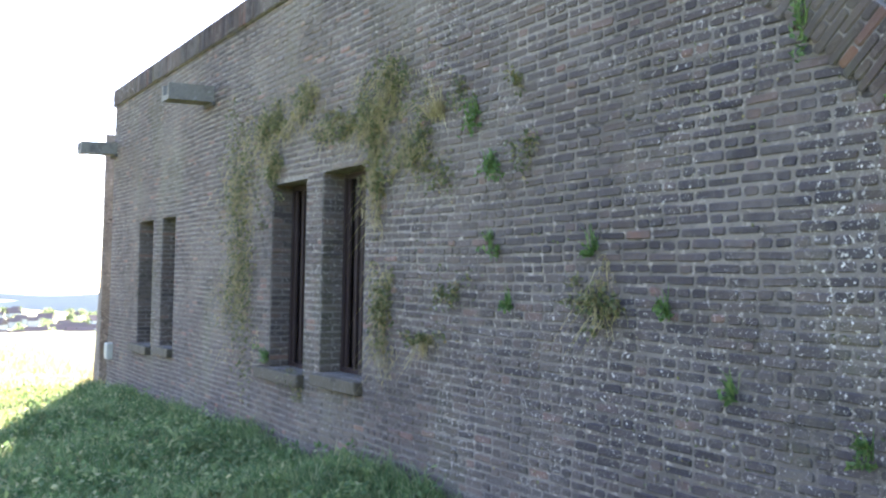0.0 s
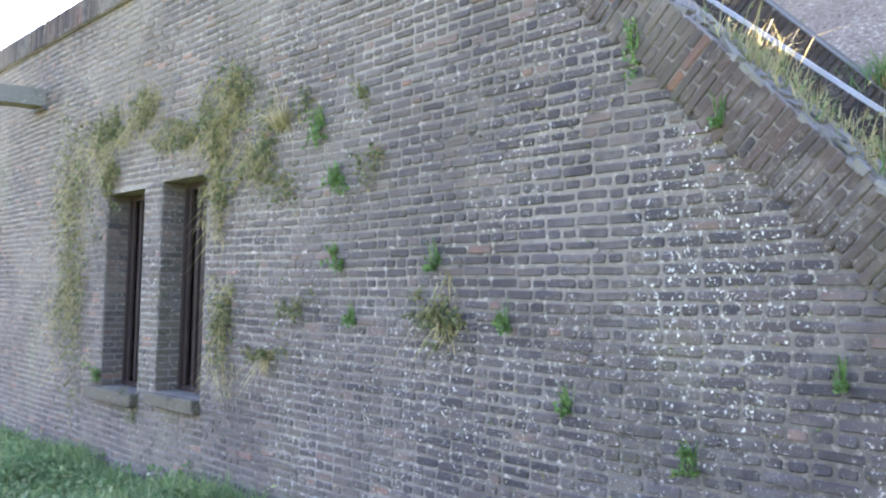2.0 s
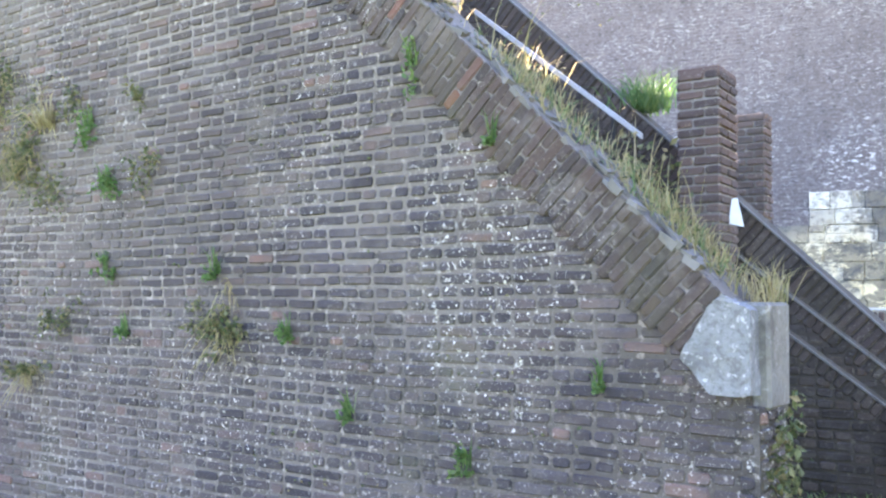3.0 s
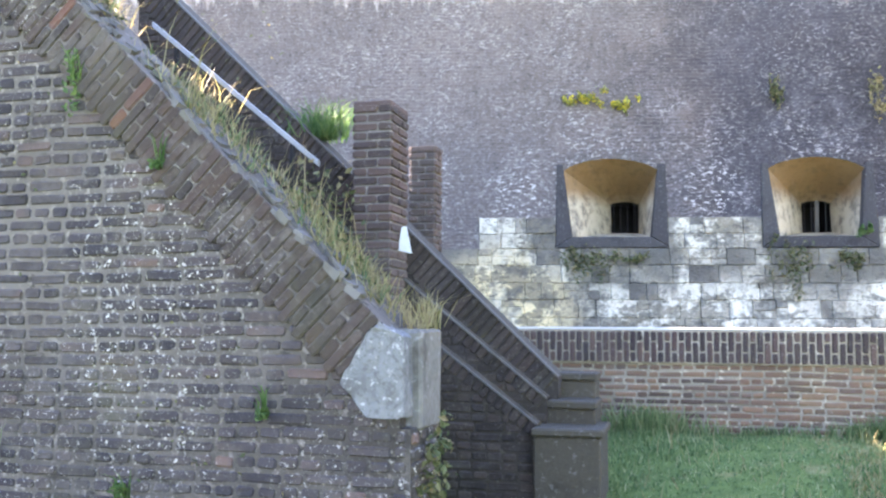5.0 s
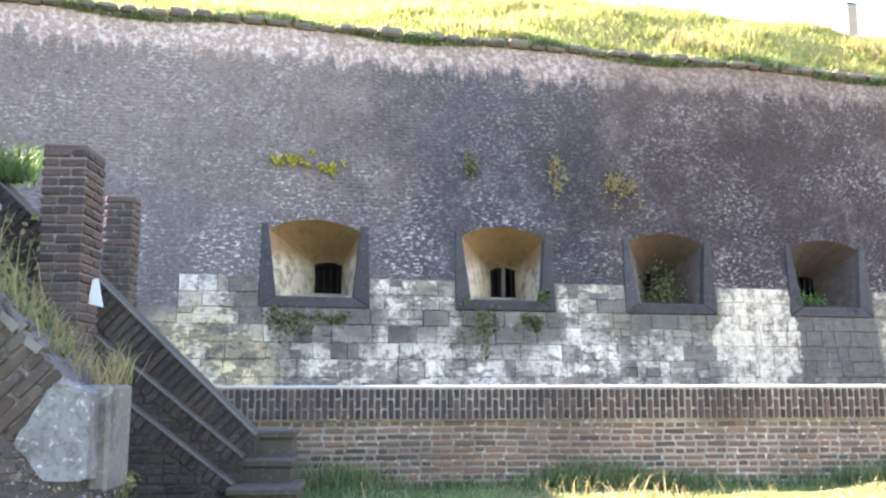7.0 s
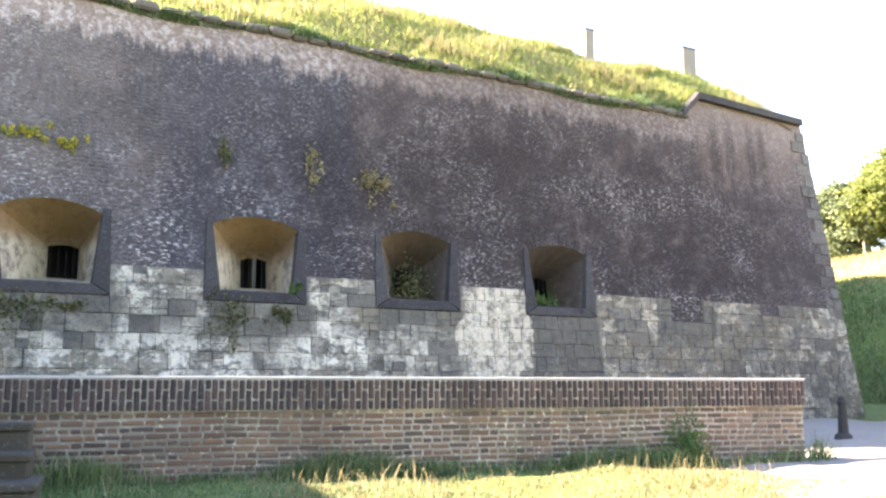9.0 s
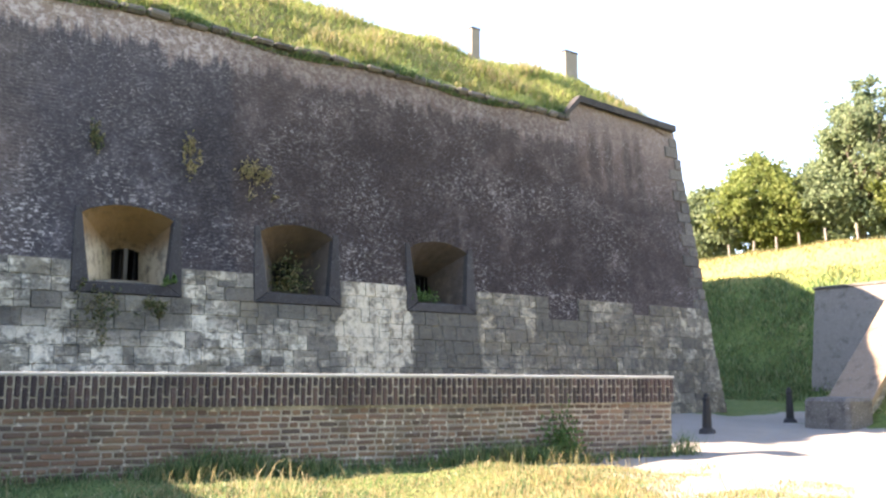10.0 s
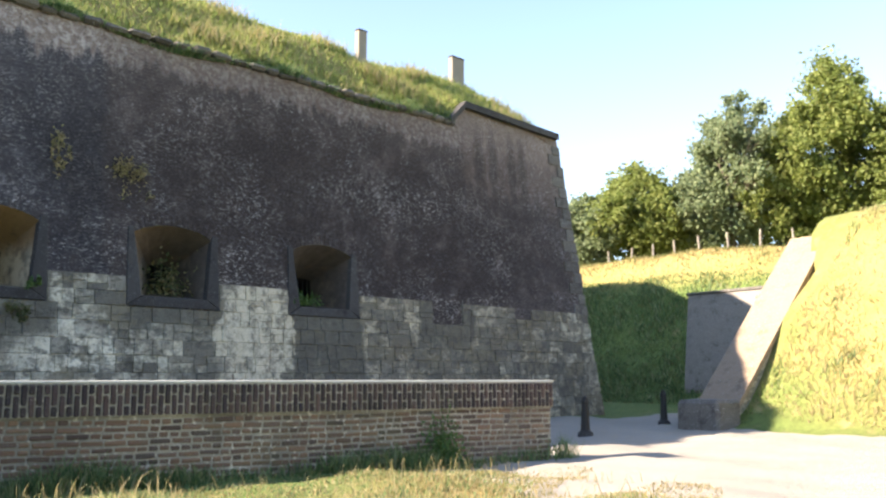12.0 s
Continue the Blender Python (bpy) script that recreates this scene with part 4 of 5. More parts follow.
def embrasure(c):
    e = thing("gun_embrasure", "splayed gun embrasure with mossy orange vault, stone surround and barred opening", "embrasure", MB, group="gun embrasures")
    d, cx = 1.30, c + .38
    hw, z0, z1 = .25, 3.27, 3.80
    outer = [(c - FOOT, ZS), (c + FOOT, ZS)] + [(c + t * HALF, arch_z(t)) for t in np.linspace(1, -1, 13)]
    inner = [(cx - hw, z0), (cx + hw, z0)] + [(cx + t * hw, z1 + .05 * (1 - t * t)) for t in np.linspace(1, -1, 13)]
    n = len(outer)
    vs = [(x, 0.0, z) for x, z in outer]
    steps = 5
    for k in range(1, steps + 1):
        f = k / steps
        vs += [(a[0] + (b[0] - a[0]) * f + rng.uniform(-.008, .008), d * f, a[1] + (b[1] - a[1]) * f + rng.uniform(-.008, .008)) for a, b in zip(outer, inner)]
    fs = [(k * n + i, k * n + (i + 1) % n, (k + 1) * n + (i + 1) % n, (k + 1) * n + i) for k in range(steps) for i in range(n)]
    part("splay", mesh_of("splay", lean(vs), fs), M_SPLAY, e, "lime plastered splay with orange moss above")
    mid = (cx, (z0 + z1) / 2)
    wide = [(mid[0] + (x - mid[0]) * 1.1, mid[1] + (z - mid[1]) * 1.1) for x, z in inner]
    # closed box coloured near-black, so the depth of the opening reads as shade
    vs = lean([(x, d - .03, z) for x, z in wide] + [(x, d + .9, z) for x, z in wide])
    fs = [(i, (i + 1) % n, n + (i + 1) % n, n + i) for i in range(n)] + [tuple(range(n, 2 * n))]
    throat = part("throat", mesh_of("throat", vs, fs), M_DARK, e, "opening, coloured near-black for the shade inside")
    yb = YB + BATTER * 3.5 + d + .06
    for i in range(4):
        x = cx - hw + 2 * hw * (i + .5) / 4
        bm = bmesh.new()
        bmesh.ops.create_cone(bm, cap_ends=True, segments=6, radius1=.013, radius2=.013, depth=z1 - z0 + .04, matrix=Matrix.Translation((x, yb, (z0 + z1) / 2)))
        part("bar", bm, M_IRON, throat)

    def stone(name, outline, proud, deep):
        bm = bmesh.new()
        prism(bm, outline, -proud, deep)
        bmesh.ops.bevel(bm, geom=list(bm.edges), offset=.012, segments=1, affect="EDGES")
        for v in bm.verts:
            v.co += Vector(rng.uniform(-.004, .004, 3))
            v.co.y += YB + BATTER * v.co.z
        part(name, bm, M_BLUESTONE, e, "grey-blue stone")

    stone("jamb", [(c - .94, 2.90), (c - FOOT + .03, 3.09), (c - HALF - .005, ZSPRING + .10), (c - .90, ZSPRING + .10)], .035, .12)
    stone("jamb", [(c + FOOT - .03, 3.09), (c + .94, 2.90), (c + .92, ZSPRING + .10), (c + HALF + .005, ZSPRING + .10)], .035, .12)
    stone("sill", [(c - .93, 2.895), (c + .93, 2.895), (c + FOOT - .03, 3.085), (c - FOOT + .035, 3.085)], .045, .16)
    if 4 < c < 6:
        bm = bmesh.new()
        box(bm, cx - .035, cx + .035, yb - .10, yb - .03, z0 - .02, z1 + .04, .008, .004)
        part("mullion", bm, M_LEDGE, throat, "pale stone mullion")
    for i in range(15):          # arch of bricks on edge
        t = -1 + 2 * (i + .5) / 15
        x, z = c + t * (HALF + .02), arch_z(min(.98, abs(t))) + .105
        a = t * .42
        v = brick_verts(.082, .20, .010)
        v = np.column_stack([math.cos(a) * v[:, 0] + math.sin(a) * v[:, 2] + x, v[:, 1], -math.sin(a) * v[:, 0] + math.cos(a) * v[:, 2] + z])
        part("arch_brick", mesh_of("arch_brick", lean(v), BF), M_BASTION, e)


for c in EMBRASURES:
    embrasure(c)

# marl blocks at the foot
LEVELS = [.55, .86, 1.14, 1.43, 1.72, 2.02, 2.30, 2.60, 2.88, 3.13, 3.41]
MARL = [(-9.0, -1.05, 2.6), (-1.05, -.4, 2.88), (-.4, .88, 3.41), (.88, 2.75, 2.88), (2.75, 4.28, 3.41), (4.28, 6.15, 2.88), (6.15, 7.53, 3.41), (7.53, 9.40, 2.88),
        (9.40, 11.0, 3.41), (11.0, 12.86, 2.88), (12.86, 15.1, 3.41), (15.1, 16.1, 2.88), (16.1, 18.1, 3.41), (18.1, 18.75, 3.13), (18.75, 21.7, 3.41)]
marl_items = []
for z0, z1 in zip(LEVELS, LEVELS[1:]):
    runs = []
    for a, b, t in MARL:
        if t >= z1 - .01:
            if runs and abs(runs[-1][1] - a) < .01 and z1 < 2.9:
                runs[-1][1] = b
            else:
                runs.append([a, b])
    for a, b in runs:
        if b > 20:
            b = corner_x(z0) - .02
        x = a
        while x < b - .01:
            w = float(rng.uniform(.17, .40) if rng.random() > .15 else rng.uniform(.4, .7))
            if b - x - w < .22:
                w = b - x
            if w < .5 and rng.random() < (.4 if x > 4 else .2):          # two thin stones in one course
                zm = z0 + (z1 - z0) * float(rng.uniform(.38, .62))
                marl_items += [(x + w / 2, (z0 + zm) / 2, w - .005, zm - z0 - .004), (x + w / 2, (zm + z1) / 2, w - .005, z1 - zm - .004)]
            else:
                marl_items.append((x + w / 2, (z0 + z1) / 2, w - .005, z1 - z0 - .004))
            x += w
marl = thing("marl_plinth", "pale weathered marl block facing along the foot of the bastion", "stone facing", MB, "structure")
bm = bmesh.new()
for a, b, t in MARL:
    r = bmesh.ops.create_grid(bm, x_segments=1, y_segments=1, size=.5)
    for v in r["verts"]:
        z = -.6 if v.co.y < 0 else t
        x = a if v.co.x < 0 else b
        v.co = Vector((min(x, corner_x(z)), YB + BATTER * z - .006, z))
part("joint_bed", bm, M_MARL, marl)

z, i = .6, 0
while z < 8.2:          # quoins up the salient corner
    h, w = float(rng.uniform(.26, .36)), (.62 if i % 2 else .34) + float(rng.uniform(-.06, .06))
    v = brick_verts(1, 1, .03, .03)
    x1 = corner_x(z + h / 2) + float(rng.uniform(.0, .07))
    v = v * np.array([w, 1, h - .012]) + np.array([x1 - w / 2, -.004, z + h / 2]) + rng.uniform(-.012, .012, v.shape)
    back = v[:4].copy()
    back[:, 1] = .5
    v = lean(np.vstack([v, back]))
    part("quoin", mesh_of("quoin", v, BF + [(i_, (i_ + 1) % 4, 12 + (i_ + 1) % 4, 12 + i_) for i_ in range(4)]), M_MARL if z < 3.3 else M_QUOIN, bastion)
    z, i = z + h, i + 1

# cordon, grass on top, posts
M_CORDON = stone_mat("weathered_cordon_stone", (.085, .077, .066), (.15, .132, .112), (.035, .032, .028), pits=.3)
cordon = thing("cordon", "weathered stone cordon along the top of the bastion", "cordon", MB, "structure")
x = XL
while x < 16.1:
    w = float(rng.uniform(.32, .5))
    bm = bmesh.new()
    box(bm, x, x + w - .02, -.13 + rng.uniform(-.02, .02), .35, top_b(x) - .02, top_b(x) + .13 + rng.uniform(-.05, .02), .05, .022)
    for v in bm.verts:
        v.co.y += YB + BATTER * top_b(x)
    part("cordon_stone", bm, M_CORDON, cordon)
    x += w
for xa, xb in ((16.12, 16.68), (16.68, 18.0), (18.0, 19.3), (19.3, 20.56)):
    za, zb = top_b(xa), top_b(xb)
    bm = bmesh.new()
    prism(bm, [(xa, za - .02), (xb, zb - .02), (xb, zb + .15), (xa, za + .15)], -.16, .4)
    for v in bm.verts:
        v.co.y += YB + BATTER * (za + zb) / 2
    part("cordon_slab", bm, M_BLUESTONE, cordon, "dark flat stone slab")


def mound_z(x, y):
    """Grass behind the cordon, y from its edge; unseen rear raised to shade the hill."""
    x, y = np.asarray(x, float), np.asarray(y, float)
    edge = np.vectorize(top_b)(x) + .03
    deep = 5.2 - 2.6 * smooth(x, 9, 16)
    crest = 1.65 + (7.35 + 1.08 * smooth(x, 1, 9)) * (15.8 + deep) / 18.1
    t = np.clip((y - .05) / deep, 0, 1)
    rise = edge + (crest - edge) * (1 - (1 - t) ** 1.35) + 3.4 * smooth(y, deep + 1, deep + 8.4) + 3.5 * smooth(y, 10, 20) + 1.4 * smooth(y, 14, 26) * smooth(x, 8, 14)
    return rise + .10 * np.sin(np.asarray(x) * 1.3) * np.sin(np.asarray(y) * 1.7 + 1) - .35 * smooth(x, 19.0, 20.6)


gx, gy = np.arange(XL, 20.45, .3), np.concatenate([np.arange(-.02, 6, .3), np.arange(6, 30, 1.5)])
GX, GY = np.meshgrid(gx, gy, indexing="ij")
GZ = mound_z(GX, GY)
GZ[-1, :] = np.where(GY[-1, :] > .5, -.6, GZ[-1, :])      # rampart's far side, dropped steeply so the unseen rear blocks the sun
idx = np.arange(GX.size).reshape(GX.shape)
f = np.stack([idx[:-1, :-1], idx[1:, :-1], idx[1:, 1:], idx[:-1, 1:]], -1).reshape(-1, 4)
me = mesh_of("rampart_with_shade_rise", np.column_stack([GX.ravel(), GY.ravel() + YB + BATTER * 8, GZ.ravel()]), f, True)
ob = part("rampart_with_shade_rise", me, M_GROUND, None, "long sunlit grass on top of the bastion, with an unseen rear rise added for shade")
ob.matrix_basis = MB
tagged(ob, category="grass", kind="structure")
for x, h, w in ((15.05, .84, .28), (18.7, .82, .50)):
    y = YB + BATTER * 8 + 2.2
    p = thing("concrete_post", "short grey post standing in the rampart grass", "post", MB, group="rampart posts")
    z = float(mound_z(x, 2.2))
    bm = bmesh.new()
    box(bm, x - w / 2, x + w / 2, y - .08, y + .08, z - .2, z + h, .012, .005)
    part("shaft", bm, M_WOOD, p)
    bm = bmesh.new()
    box(bm, x - w / 2 - .012, x + w / 2 + .012, y - .09, y + .09, z + h - .01, z + h + .035, .008)
    part("cap", bm, M_BLUESTONE, p)


# ---- water spouts and a small box on the near wall ----
def spout(x, z, length):
    s = thing("water_spout", "grey stone water spout sticking out of the brick wall", "water spout", MA, group="water spouts")
    y = YA if x > XC else YA + .35
    bm = bmesh.new()
    prism(bm, [(-.16, -.10), (.16, -.10), (.16, .11), (.11, .11), (.09, -.03), (-.09, -.03), (-.11, .11), (-.16, .11)], -length, .1)
    for v in bm.verts:
        v.co += Vector((x, y, z - .03 * (v.co.y < 0)))
    part("channel", bm, M_PIER_STONE, s)
    bm = bmesh.new()
    box(bm, x - .2, x + .2, y - .04, y + .05, z - .16, z - .10, .01)
    part("bracket", bm, M_BLUESTONE, s)


spout(-11.75, 3.97, .60)
spout(-17.05, 3.85, .62)
b = thing("meter_box", "small pale metal box on the brick wall", "box", MA)
bm = bmesh.new()
box(bm, -16.95, -16.78, YA - .10, YA + .06, .08, .37, .012)
part("case", bm, M_BOX, b)
bm = bmesh.new()
box(bm, -16.93, -16.80, YA - .108, YA - .1, .10, .35, .003)
part("lid", bm, M_BOX, b)

# ---- far right: ramp wall, retaining wall, bollards, fence ----
ramp = thing("ramp_wall", "sloping pale stone-topped wall along the grass bank", "wall", MA @ Matrix.Translation((0, 0, 1.65)) @ Matrix.Diagonal((.85, .85, .85, 1)) @ Matrix.Translation((0, 0, -1.65)), "structure")
bm = bmesh.new()
prism(bm, [(18.5, -.2), (18.5, .55), (19.2, 1.05), (24.9, 5.75), (26.6, 5.85), (26.6, -.2)], 14.6, 15.72)
for v in bm.verts:
    v.co.y += (v.co.x - 18.5) * .09 + (.55 if v.co.x > 24 else 0)
part("body", bm, M_MARL, ramp)
bm = bmesh.new()
prism(bm, [(18.6, .62), (24.85, 5.76), (26.5, 5.86), (26.5, 6.0), (24.8, 5.9), (18.55, .75)], 14.5, 15.78)
for v in bm.verts:
    v.co.y += (v.co.x - 18.5) * .09 + (.6 if v.co.x > 24 else 0)
part("sloping_top", bm, stone_mat("worn_plastered_slope", (.25, .185, .13), (.29, .215, .15), (.14, .10, .068), pits=.3), ramp, "pale sunlit sloping top")
# foot block in a darker stone colour that stands in for shade on it
bm = bmesh.new()
box(bm, 17.9, 18.75, 14.4, 15.7, .2, 1.12, .08, .04)
part("foot_block", bm, M_QUOIN, ramp, "weathered stone block at the foot, coloured dark for shade")
retain = thing("retaining_wall", "grey stained concrete retaining wall with a worn coping", "wall", MA, "structure")
bm = bmesh.new()
prism(bm, [(28.6, -.2), (29.2, 5.0), (30.2, 5.0), (30.2, -.2)], 12.0, 24.8)
part("body", bm, stone_mat("grey_stained_concrete", (.25, .225, .20), (.28, .255, .225), (.09, .08, .07), pits=.5), retain)
bm = bmesh.new()
box(bm, 29.12, 30.28, 12.0, 24.86, 4.92, 5.06, .03, .02)
part("coping", bm, M_QUOIN, retain)


def bollard(x, y, z, h):
    b = thing("bollard", "dark tapered bollard beside the gravel path", "bollard", MA @ Matrix.Translation((x, y, z)), group="bollards by the path")
    bm = bmesh.new()
    prof = [(.115, -.1), (.115, .06), (.095, .08), (.085, .1), (.062, h - .14), (.072, h - .12), (.072, h - .09), (.055, h - .07), (.05, h - .03), (.02, h)]
    rings = [[bm.verts.new((r * math.cos(a), r * math.sin(a), zz)) for a in np.arange(8) * math.pi / 4] for r, zz in prof]
    for p, q in zip(rings, rings[1:]):
        for i in range(8):
            bm.faces.new((p[i], p[(i + 1) % 8], q[(i + 1) % 8], q[i]))
    bm.faces.new(rings[-1])
    part("post", bm, M_BOLLARD, b)
    bm = bmesh.new()
    bmesh.ops.create_cone(bm, cap_ends=True, segments=8, radius1=.15, radius2=.13, depth=.08, matrix=Matrix.Translation((0, 0, .02)))
    part("base", bm, M_BLUESTONE, b)


for wx, wy in ((16.74, -3.38), (20.84, -5.99)):
    p = MA.inverted() @ Vector((wx, wy, 0))
    bollard(p.x, p.y, float(ground_z(-p.x, p.y)), .70 if wx < 18 else .76)

fence = thing("field_fence", "thin wooden post and wire fence along the hilltop", "fence", MA)
for i in range(16):
    x, y = 38.0 + .25 * math.sin(i), 12 + 1.75 * i
    z = float(ground_z(-x, y))
    bm = bmesh.new()
    bmesh.ops.create_cone(bm, cap_ends=True, segments=6, radius1=.06, radius2=.05, depth=1.3, matrix=Matrix.Translation((x, y, z + .4)) @ Matrix.Rotation(rng.uniform(-.08, .08), 4, "X"))
    part("post", bm, M_WOOD, fence)
for h in (.5, .9):
    bm = bmesh.new()
    box(bm, 37.99, 38.01, 12, 38.2, float(ground_z(-38, 20)) + h, float(ground_z(-38, 20)) + h + .012)
    part("wire", bm, M_GALV, fence)


# ---- plants ----
def leaves(centres, size, up=.3, curl=.25):
    """Small folded leaves: two triangles each, turned at random."""
    n = len(centres)
    d = rng.normal(size=(n, 3))
    d /= np.linalg.norm(d, axis=1)[:, None]
    nrm = rng.normal(size=(n, 3)) + np.array([0, 0, up])
    e = np.cross(d, nrm)
    e /= np.linalg.norm(e, axis=1)[:, None] + 1e-9
    s = size * rng.uniform(.6, 1.3, (n, 1))
    fold = np.cross(d, e) * s * curl
    c = np.asarray(centres, float)
    v = np.stack([c - d * s, c - e * s * .55 + fold, c + d * s, c + e * s * .55 + fold], 1).reshape(-1, 3)
    k = np.arange(n)[:, None] * 4
    f = np.concatenate([k + np.array([[0, 1, 2]]), k + np.array([[0, 2, 3]])], 1).reshape(-1, 3)
    return v, f


def blades(roots, height, width, lean_to=.35, out=None):
    """Grass blades of two joints each, bent to a side."""
    r = np.asarray(roots, float)
    n = len(r)
    a = rng.uniform(0, 2 * math.pi, n)
    side = np.column_stack([np.cos(a), np.sin(a), np.zeros(n)])
    b = a + rng.normal(0, 1.2, n)
    bend = np.column_stack([np.cos(b), np.sin(b), np.zeros(n)])
    if out is not None:
        bend = bend * .5 + np.asarray(out)
    h = (height * rng.uniform(.45, 1.25, n))[:, None]
    w = (width * rng.uniform(.7, 1.3, n))[:, None]
    k = (lean_to * rng.uniform(.2, 1.4, n))[:, None]
    up = np.array([0, 0, 1.0])
    mid = r + up * h * .55 + bend * h * k * .35
    tip = r + up * h * (1 - .35 * k) + bend * h * k
    v = np.stack([r - side * w, r + side * w, mid + side * w * .7, mid - side * w * .7, tip], 1).reshape(-1, 3)
    q = np.arange(n)[:, None] * 5
    f = np.concatenate([q + np.array([[0, 1, 2]]), q + np.array([[0, 2, 3]]), q + np.array([[3, 2, 4]])], 1).reshape(-1, 3)
    return v, f


def stuff(name, v, f, mat, m, label, category):
    ob = part(name, mesh_of(name, v, f), mat, None, label, m)
    return tagged(ob, category=category, kind="stuff")


def patch(x, z, rx, rz, n, y, thick=.05):
    """Points in a ragged hanging patch on a wall."""
    p = rng.normal(size=(n, 2)) * .5
    cl = rng.normal(size=(max(3, n // 18), 2)) * .5
    p = p * np.array([.22, .38]) + cl[rng.integers(0, len(cl), n)] * .9
    return np.column_stack([x + p[:, 0] * rx * 1.2, y - rng.random(n) ** 2 * thick, z + p[:, 1] * rz * 1.2])


# (x, z, half width, half height) of the patches on the near wall
TRAIL = [(-6.93, 3.20, .56, .29), (-7.09, 2.84, .27, .26), (-10.35, 2.65, .62, .61), (-10.45, 1.43, .50, .80), (-7.02, 2.41, .2, .3), (-6.92, 1.28, .22, .38),
         (-9.48, 3.24, .59, .22), (-8.63, 3.40, .29, .2), (-6.45, 2.65, .28, .22), (-9.43, 2.78, .25, .21), (-7.84, 3.04, .50, .15), (-6.21, 1.12, .26, .07), (-4.14, 1.46, .12, .16)]
for x, z, rx, rz in TRAIL:
    n = int(520 * min(1.6, rx * rz / .12) + 100)
    v, f = leaves(patch(x, z, rx, rz, n, YA - .01, .09), .022)
    ob = stuff("creeper", v, f, M_IVY, MA, "half-dry green creeper hanging on the brick wall", "creeper")
    v, f = blades(patch(x, z, rx, rz, n // 2, YA - .02), .17, .0035, 1.6, (.0, -.3, -.9))
    ob2 = stuff("dry_stems", v, f, M_DRY, MA, "dry straw-coloured stems hanging on the brick wall", "dry plant")
FERNS = [(-5.58, 2.83, .16, .12), (-5.34, 2.41, .16, .11), (-4.24, 1.81, .06, .06), (-5.32, 1.83, .09, .07), (-3.16, 1.03, .05, .04), (-2.43, .82, .08, .06), (-2.75, 2.87, .05, .12),
         (-2.27, 2.43, .04, .03), (-1.71, 1.25, .03, .03), (-3.62, 1.45, .07, .06), (-5.10, 1.42, .05, .04), (-9.57, .69, .15, .08)]
SAGE = [(-4.94, 2.47, .15, .18), (-6.0, 2.45, .22, .2), (-5.75, 3.0, .15, .12), (-4.4, 1.5, .15, .12), (-5.8, 1.5, .2, .15), (-8.78, .52, .2, .14), (-5.0, 3.0, .1, .09)]
for x, z, rx, rz in FERNS:
    v, f = leaves(patch(x, z, rx, rz, int(60 + 2600 * rx * rz * 2), YA - .01, .10), .018)
    stuff("fern", v, f, M_FERN, MA, "small bright green plant growing out of a joint", "wall plant")
    v, f = blades(patch(x, z, rx * .5, rz * .3, 14, YA - .01), .16, .005, .9, (0, -.5, .1))
    stuff("grass_tuft", v, f, M_FERN, MA, "small tuft of green grass in a wall joint", "grass tuft")
for x, z, rx, rz in SAGE:
    v, f = leaves(patch(x, z, rx, rz, int(80 + 2400 * rx * rz * 2), YA - .01, .10), .016)
    stuff("wall_plant", v, f, M_IVY, MA, "grey-green plant rooted in the wall joints", "wall plant")
v, f = blades(patch(-6.06, 2.95, .12, .1, 90, YA - .01), .30, .005, 1.3, (0, -.4, -.5))
stuff("grass_tuft", v, f, M_DRY, MA, "pale drooping grass tuft on the wall", "grass tuft")
# many tiny plants in the joints
n = 2600
p = np.column_stack([rng.uniform(-7, -1.6, n), np.full(n, YA - .012), rng.uniform(.2, 3.6, n)])
keep = (np.sin(p[:, 0] * 2.3) * np.sin(p[:, 2] * 3.1 + p[:, 0]) + rng.normal(0, .35, n)) > .55
v, f = leaves(p[keep], .012)
stuff("joint_weeds", v, f, M_IVY, MA, "tiny weeds scattered in the joints of the wall", "weeds")

# grass along the sloping coping
n = 2100
t = rng.random(n) * 4.6 + .1
k = .30 + rng.random(n) * .02
roots = np.column_stack([p0.x + ux * t + nx * k, YA + .05 + rng.random(n) ** .8 * .45, p0.z + uz * t + nz * k])
roots = roots[(np.sin(t * 5.3) + np.sin(t * 2.1 + 1) + rng.normal(0, .7, n)) > -.6]
v, f = blades(roots[1::3], .13, .0035, 1.1)
stuff("coping_tufts", v, f, M_GRASS, MA, "low green grass tufts on the sloping coping", "grass")
v, f = blades(roots[roots[:, 0] > -3.3], .15, .003, 1.1)
stuff("coping_grass", v, f, M_DRY, MA, "dry yellow grass growing on the sloping coping", "dry grass")
v, f = leaves(roots[::2] + rng.uniform(-.03, .03, roots[::2].shape) + np.array([0, 0, .03]), .018)
stuff("coping_weeds", v, f, M_IVY, MA, "low green weeds growing on the sloping coping", "weeds")
tall = roots[roots[:, 0] > -3.2][::11]
v, f = blades(tall, .40, .003, .6)
stuff("tall_stems", v, f, M_DRY, MA, "tall dry grass stems on the coping", "dry grass")
v, f = blades(np.column_stack([rng.uniform(-1.3, -.98, 160), YA + .15 + .35 * rng.random(160), 1.62 + .03 * rng.random(160)]), .22, .0035, .9)
stuff("cap_grass", v, f, M_DRY, MA, "dry grass tuft beside the end stone", "dry grass")
v, f = leaves(patch(-.97, .95, .1, .35, 420, YA + .25, .2), .022)
stuff("end_weeds", v, f, M_IVY, MA, "weeds hanging on the end of the wall", "weeds")
v, f = blades(np.column_stack([rng.normal(-2.65, .12, 260), rng.normal(6.75, .08, 260), 3.12 + .03 * rng.random(260)]), .34, .006, .9)
stuff("flank_fern", v, f, M_FERN, MA, "green tuft on top of the stair flank", "grass tuft")
